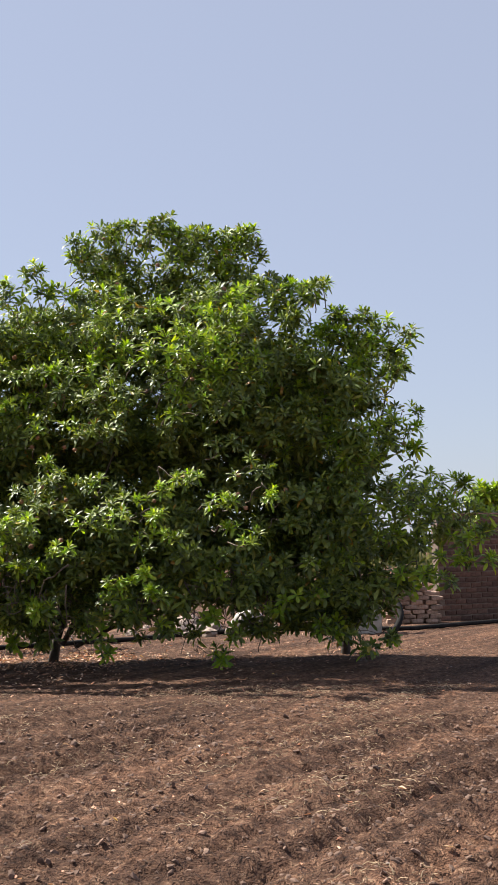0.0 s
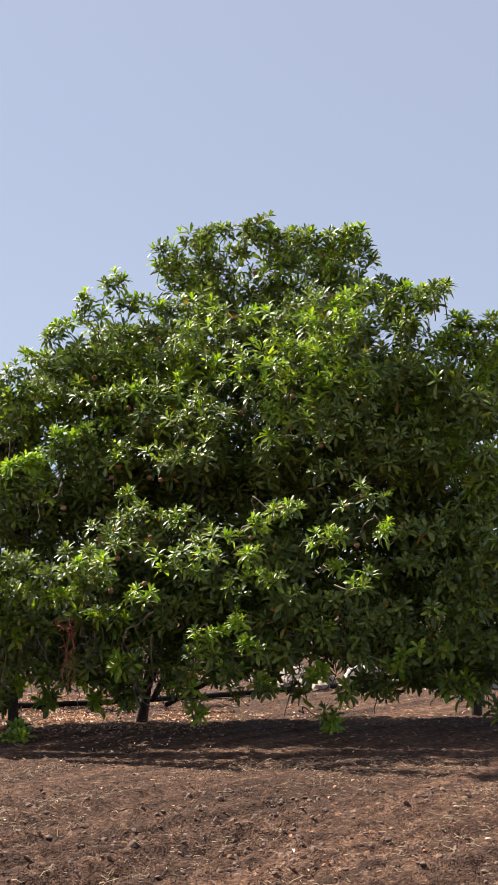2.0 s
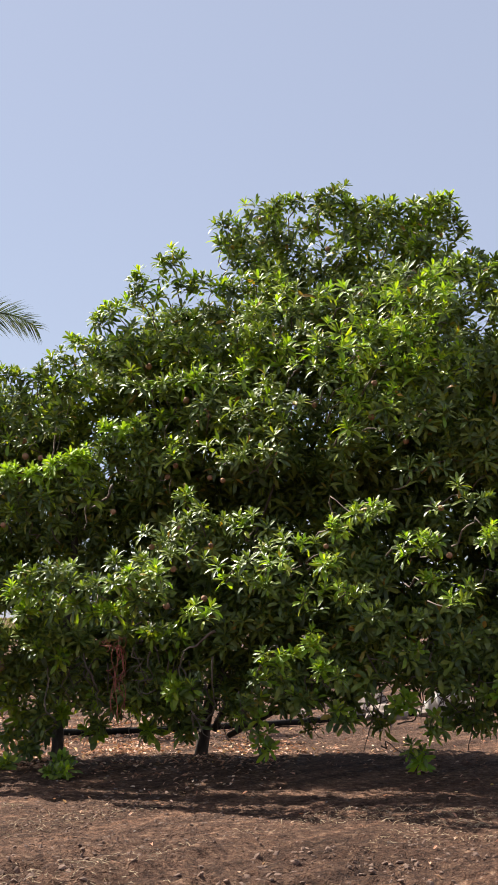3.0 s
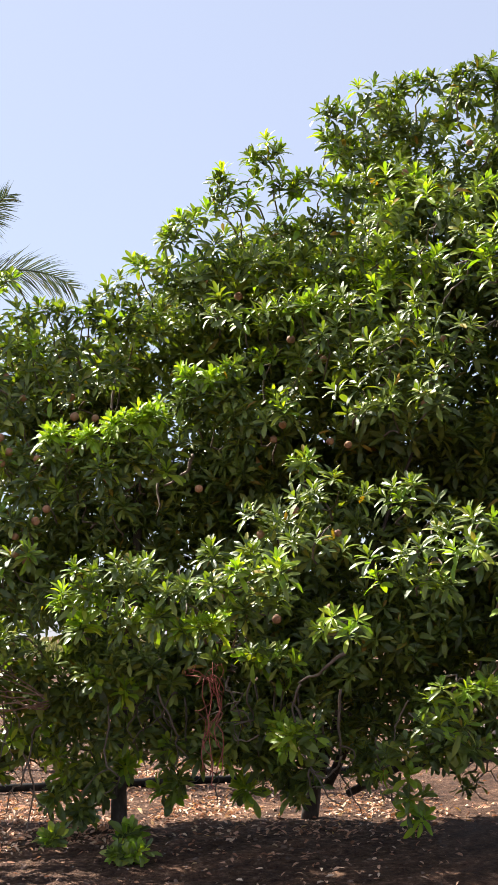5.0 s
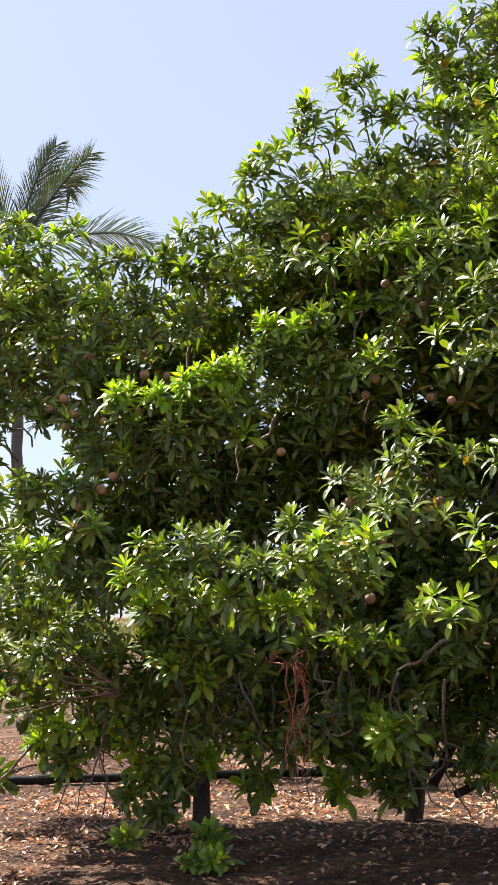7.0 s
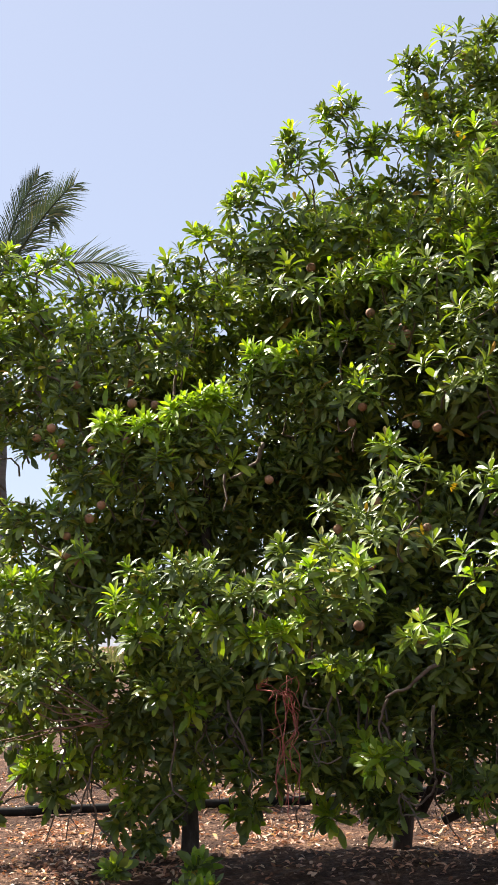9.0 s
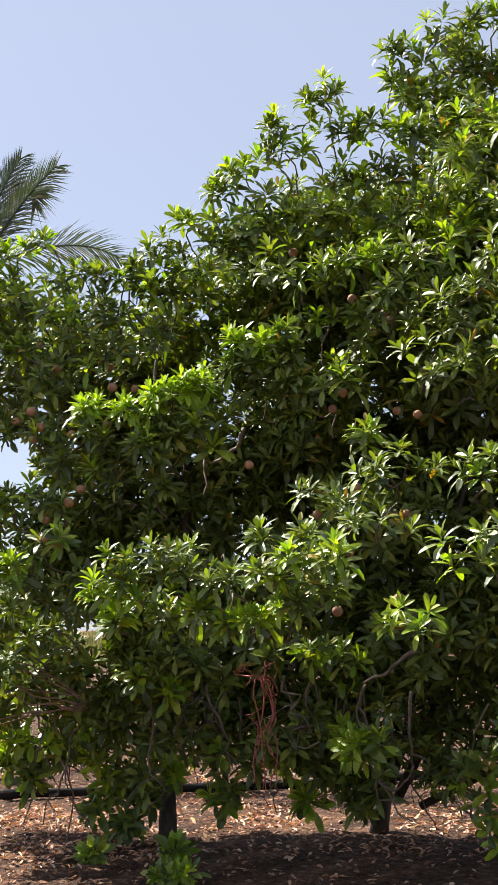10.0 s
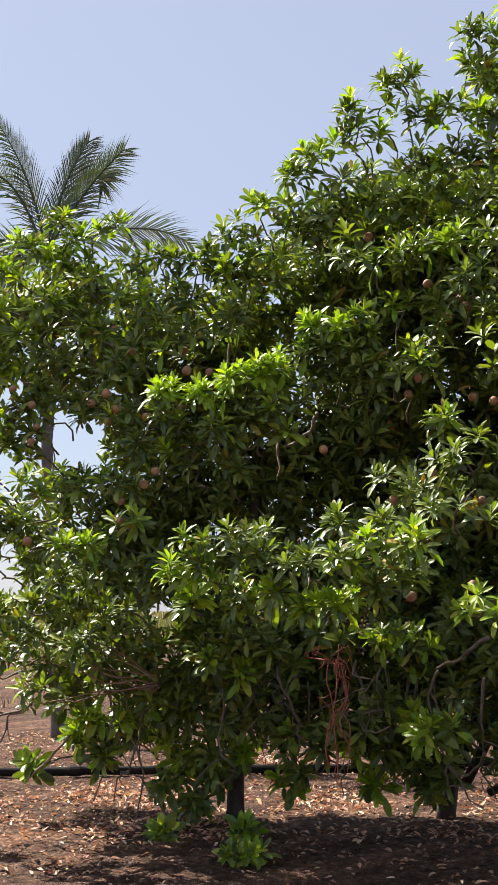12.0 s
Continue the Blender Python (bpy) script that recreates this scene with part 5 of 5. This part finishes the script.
def build_wall():
    rng = random.Random(4)
    shapes = [block_mesh("brick", (0.225, 0.11, 0.078), BRICK, k) for k in range(6)]
    # mortar core of the standing wall
    x0, y0, x1, y1 = 3.48, 21.89, 9.5, 24.6
    length = math.hypot(x1 - x0, y1 - y0)
    turn = math.atan2(y1 - y0, x1 - x0)
    m = Matrix.Translation((x0, y0, 0)) @ Matrix.Rotation(turn, 4, "Z")
    bm = bmesh.new()
    bmesh.ops.create_cube(bm, size=1.0)
    for v in bm.verts:
        v.co = Vector(((v.co.x + 0.5) * length, v.co.y * 0.20, (v.co.z + 0.5) * 2.1 - 0.1))
    me = bpy.data.meshes.new("wall_east")
    bm.to_mesh(me)
    bm.free()
    me.materials.append(MORTAR)
    wall = new("wall_east", me)
    wall.matrix_world = m
    tagged(wall, "weathered red-brown brick farm wall with mud mortar joints", "wall", kind="structure")
    for course in range(20):
        for k in range(13):
            x = 0.115 + k * 0.238 + (0.119 if course % 2 else 0)
            if x > 3.0:
                continue
            b = new("brick", rng.choice(shapes))
            b.parent = wall
            b.location = (x + rng.uniform(-0.004, 0.004), -0.062 + rng.uniform(-0.006, 0.008), 0.05 + course * 0.1 + rng.uniform(-0.004, 0.004))
            b.rotation_euler = (0, rng.uniform(-0.015, 0.015), rng.choice((0, math.pi)) + rng.uniform(-0.02, 0.02))
    # loose stack beside it
    pale = [block_mesh("brick", (0.215, 0.11, 0.074), SUNLIT_BRICK, k + 20, 0.012) for k in range(6)]
    stack = thing("brick_stack", (3.2, 21.4, 0), "rough low stack of loose sunlit bricks beside the wall", "brick stack")
    for course in range(9):
        for k in range(4 - (course > 6)):
            for row in (0.0, 0.125):
                b = new("brick", rng.choice(pale))
                b.parent = stack
                b.location = (-0.62 + k * 0.238 + (0.1 if (course + (row > 0)) % 2 else 0) + rng.uniform(-0.025, 0.025), row + rng.uniform(-0.02, 0.02), 0.04 + course * 0.082)
                b.rotation_euler = (rng.uniform(-0.02, 0.02), rng.uniform(-0.02, 0.02), rng.uniform(-0.08, 0.08))
    # the concrete block under the east branches
    post = thing("concrete_block", (1.85, 19.2, 0), "pale square concrete block standing behind the tree", "block")
    bm = bmesh.new()
    bmesh.ops.create_cube(bm, size=1.0)
    bmesh.ops.subdivide_edges(bm, edges=bm.edges[:], cuts=3, use_grid_fill=True)
    for v in bm.verts:
        v.co = Vector((v.co.x * 0.58, v.co.y * 0.4, (v.co.z + 0.5) * 0.62 - 0.03)) + Vector([rng.uniform(-0.006, 0.006) for _ in range(3)])
    bmesh.ops.bevel(bm, geom=[e for e in bm.edges if e.calc_face_angle(0) > 0.8], offset=0.018, segments=2, affect="EDGES")
    part("body", bm, CONCRETE, post)
    v, f = tube(bent((2.28, 19.2, 0.66), (2.26, 18.6, 0.04), 0.0, 9, 0.0, np.random.default_rng(1)) + np.array([(0.16 * math.sin(math.pi * k / 8), 0, 0) for k in range(9)]), np.full(9, 0.05), 10)
    hose = mesh_object("hose", v, f, PIPE, smooth=True)
    tagged(hose, "short curved black hose leaning beside a concrete block", "hose")
    # pale sack and stones in the sun behind the tree
    sack = thing("sack", (0.0, 19.4, 0), "crumpled off-white woven sack on the soil", "sack")
    bm = bmesh.new()
    bmesh.ops.create_icosphere(bm, subdivisions=4, radius=1.0)
    for v in bm.verts:
        c = v.co
        ridge = 0.06 * math.sin(9 * math.atan2(c.y, c.x) + c.z * 4)
        c.x, c.y, c.z = c.x * (0.25 + ridge), c.y * (0.17 + ridge), max(-0.02, 0.18 + c.z * 0.22)
    for f in bm.faces:
        f.smooth = True
    part("body", bm, SACK, sack)
    for k in range(26):
        if k < 9:
            x, y = -0.95 + rng.uniform(-0.5, 0.45), 20.2 + rng.uniform(-1.0, 0.9)
            r = rng.uniform(0.10, 0.26)
        else:
            x, y = rng.uniform(-2.2, 0.5), rng.uniform(18.9, 21.5)
            r = rng.uniform(0.05, 0.13)
        bm = bmesh.new()
        bmesh.ops.create_icosphere(bm, subdivisions=2, radius=1.0)
        for v in bm.verts:
            q = 1 + 0.35 * (noise.noise(v.co * 1.4 + Vector((k * 3.1, 0, 0))))
            v.co = Vector((v.co.x * r * 1.25 * q, v.co.y * r * q, v.co.z * r * 0.75 * q + r * 0.45))
        me = bpy.data.meshes.new("stone")
        bm.to_mesh(me)
        bm.free()
        me.materials.append(STONE)
        ob = new("stone", me)
        ob.location, ob.rotation_euler = (x, y, -0.02), (0, 0, rng.uniform(0, 6))
        tagged(ob, "pale rough field stone lying on the soil", "stone", "stones behind the tree")


build_wall()


# ---- twine, litter, clods, straw, far field ----
TWINE = (-2.84, 13.15, 1.12)


def build_twine():
    rng = np.random.default_rng(12)
    twine = thing("twine", TWINE, "tangled dull red twine hanging from a low branch", "twine")
    for k in range(13):
        top = (TWINE[0] + rng.normal(0, 0.03), TWINE[1] + rng.normal(0, 0.03), TWINE[2])
        if k < 7:
            end = (top[0] + rng.normal(0, 0.05), top[1] + rng.normal(0, 0.03), TWINE[2] - rng.uniform(0.25, 0.7))
        else:
            end = (top[0] + rng.uniform(-0.28, 0.08), top[1], TWINE[2] + rng.uniform(-0.08, 0.06))
        v, f = tube(bent(top, end, 0.0, 12, 0.05, rng), np.full(12, 0.0032), 5)
        under(mesh_object("strand", v, f, RED_TWINE, smooth=True), twine)


build_twine()


def scatter(name, label, category, mat, places, shapes, smooth=False):
    """One mesh of many small uncountable pieces. places: x, y, lift, scale, tilt."""
    rng = np.random.default_rng(len(places))
    verts, faces, o = [], [], 0
    for x, y, lift, size, tilt in places:
        sv, sf = shapes[int(rng.integers(len(shapes)))]
        m = np.array(Euler((rng.normal(0, tilt), rng.normal(0, tilt), rng.uniform(0, 6.3))).to_matrix())
        verts.append(sv * size @ m.T + (x, y, float(height(x, y)) + lift))
        faces.append(np.asarray(sf) + o)
        o += len(sv)
    ob = mesh_object(name, np.concatenate(verts), np.concatenate(faces), mat, smooth=smooth)
    return tagged(ob, label, category, kind="stuff")


def build_scatter():
    rng = np.random.default_rng(44)
    curled = [(leaf_shape(0.05, 0.022, rng.uniform(0.3, 0.9), rng.uniform(-0.25, 0.3), COARSE) - (0, 0.045, 0), COARSE_FACES) for _ in range(8)]
    places = []
    while len(places) < 7500:
        x, y = rng.uniform(-8.5, 3.0), rng.uniform(12.0, 19.5)
        dense = math.exp(-((x + 3.6) / 1.7) ** 2 - ((y - 15.2) / 1.6) ** 2) + 0.03 * math.exp(-((x + 1) / 3.5) ** 2) * (y < 16.5) + (0.3 if x < -3.6 and y > 12.6 else 0.012)
        dense *= 0.15 + 1.9 * float(lattice(x * 2.3, y * 1.7, 15)) ** 2
        if y < 14.3 and x > -4.3:
            dense *= 0.35
        if rng.random() < dense:
            places.append((x, y, 0.012, rng.uniform(0.55, 1.2), 0.35))
    scatter("leaf_litter", "fallen dry brown and yellow leaves scattered on the soil", "dry leaves", DRY, places, curled)
    few = [(rng.uniform(-3, 3), rng.uniform(4.5, 12), 0.012, rng.uniform(0.6, 1.2), 0.3) for _ in range(130)]
    scatter("stray_leaves", "few stray dry leaves on the tilled soil", "dry leaves", DRY, few, curled)
    lumps = []
    for k in range(7):
        bm = bmesh.new()
        bmesh.ops.create_icosphere(bm, subdivisions=1, radius=1.0)
        v = np.array([v.co[:] for v in bm.verts])
        v *= (1 + rng.uniform(-0.45, 0.35, (len(v), 1))) * (1.25, 0.95, 0.55)
        lumps.append((v, np.array([[q.index for q in f.verts] for f in bm.faces])))
        bm.free()
    clods = []
    for _ in range(2500):
        x, y = rng.uniform(-8.5, -1.5), rng.uniform(12.5, 20)
        clods.append((x, y, 0.0, 0.004 + 0.02 * rng.random() ** 3, 0.4))
    for _ in range(14000):
        x, y = rng.uniform(-4.2, 3.6), rng.uniform(4.3, 12.5)
        if lattice(np.array(x * 1.3), np.array(y * 1.3), 17) < 0.45 and rng.random() < 0.7:
            continue
        clods.append((x, y, 0.0, 0.004 + 0.017 * rng.random() ** 3 * (1.2 if y < 10.5 else 0.7), 0.5))
    scatter("soil_clods", "small dry clods of brown earth on the tilled soil", "clods", CLOD, clods, lumps)
    pebbles = [(rng.uniform(-6, 4.5), rng.uniform(4, 18), 0.002, 0.005 + 0.009 * rng.random() ** 3, 0.5) for _ in range(420)]
    scatter("pebbles", "pale pebbles and stone chips on the soil", "pebbles", STONE, pebbles, lumps, True)
    stalk = []
    for k in range(5):
        half = (0.009, 0.012, 0.016, 0.022, 0.042)[k]
        steps = 4 if k > 3 else 2
        v, f = tube(bent((-half, 0, 0), (half, 0, half * 0.2), half * 0.15, steps, half * 0.15, rng), np.linspace(0.0025, 0.0014, steps), 3)
        tri = [q for q in f if len(q) == 4]
        stalk.append((v, np.array(tri)))
    bits = []
    for _ in range(24000):
        x, y = rng.uniform(-4, 4), rng.uniform(4.2, 12)
        if lattice(np.array((0.56 * x + 0.83 * y) * 0.5), np.array((0.56 * y - 0.83 * x) * 2.2), 9) > (0.52 if rng.random() < 0.6 else 0.68):
            bits.append((x, y, 0.008, rng.uniform(0.6, 1.15), 0.25))
    scatter("straw", "bits of dry straw and stubble on the soil", "straw", STRAW, bits, stalk)


build_scatter()


def build_far():
    rng = np.random.default_rng(77)
    verts, faces = [], []
    for _ in range(15000):
        x, y = rng.uniform(-90, 50), rng.uniform(75, 105)
        h, w = rng.uniform(0.35, 0.95), rng.uniform(0.05, 0.13)
        if _ > 9000:
            y = rng.uniform(105, 420)
            x, h, w = x * y / 80, h * 1.3, w * y / 90
        a = rng.uniform(0, 3.2)
        dx, dy = w * math.cos(a), w * math.sin(a)
        o = len(verts)
        verts += [(x - dx * 0.3, y - dy * 0.3, -0.02), (x + dx * 0.3, y + dy * 0.3, -0.02), (x + dx, y + dy, h * 0.7), (x + rng.normal(0, 0.1), y, h), (x - dx, y - dy, h * 0.6)]
        faces.append([o, o + 1, o + 2, o + 3, o + 4])
    ob = mesh_object("field_crop", verts, faces, CROP)
    tagged(ob, "distant strip of green field crop at the edge of bare soil", "crop", kind="stuff")


build_far()


def build_stubble():
    rng = np.random.default_rng(78)
    verts, faces = [], []
    for _ in range(2600):
        x, y = rng.uniform(-45, -7), rng.uniform(21, 70)
        if x > -7 - (y - 21) * 0.2:
            continue
        for _ in range(5):
            h, a, w = rng.uniform(0.04, 0.2), rng.uniform(0, 6.3), rng.uniform(0.005, 0.014)
            dx, dy = math.cos(a), math.sin(a)
            o = len(verts)
            verts += [(x - dy * w, y + dx * w, -0.01), (x + dy * w, y - dx * w, -0.01), (x + dx * h * 0.6, y + dy * h * 0.6, h)]
            faces.append([o, o + 1, o + 2])
    tagged(mesh_object("dry_stubble", verts, faces, STRAW), "sparse dry tan weeds and stubble on the far bare field", "dry grass", kind="stuff")


build_stubble()
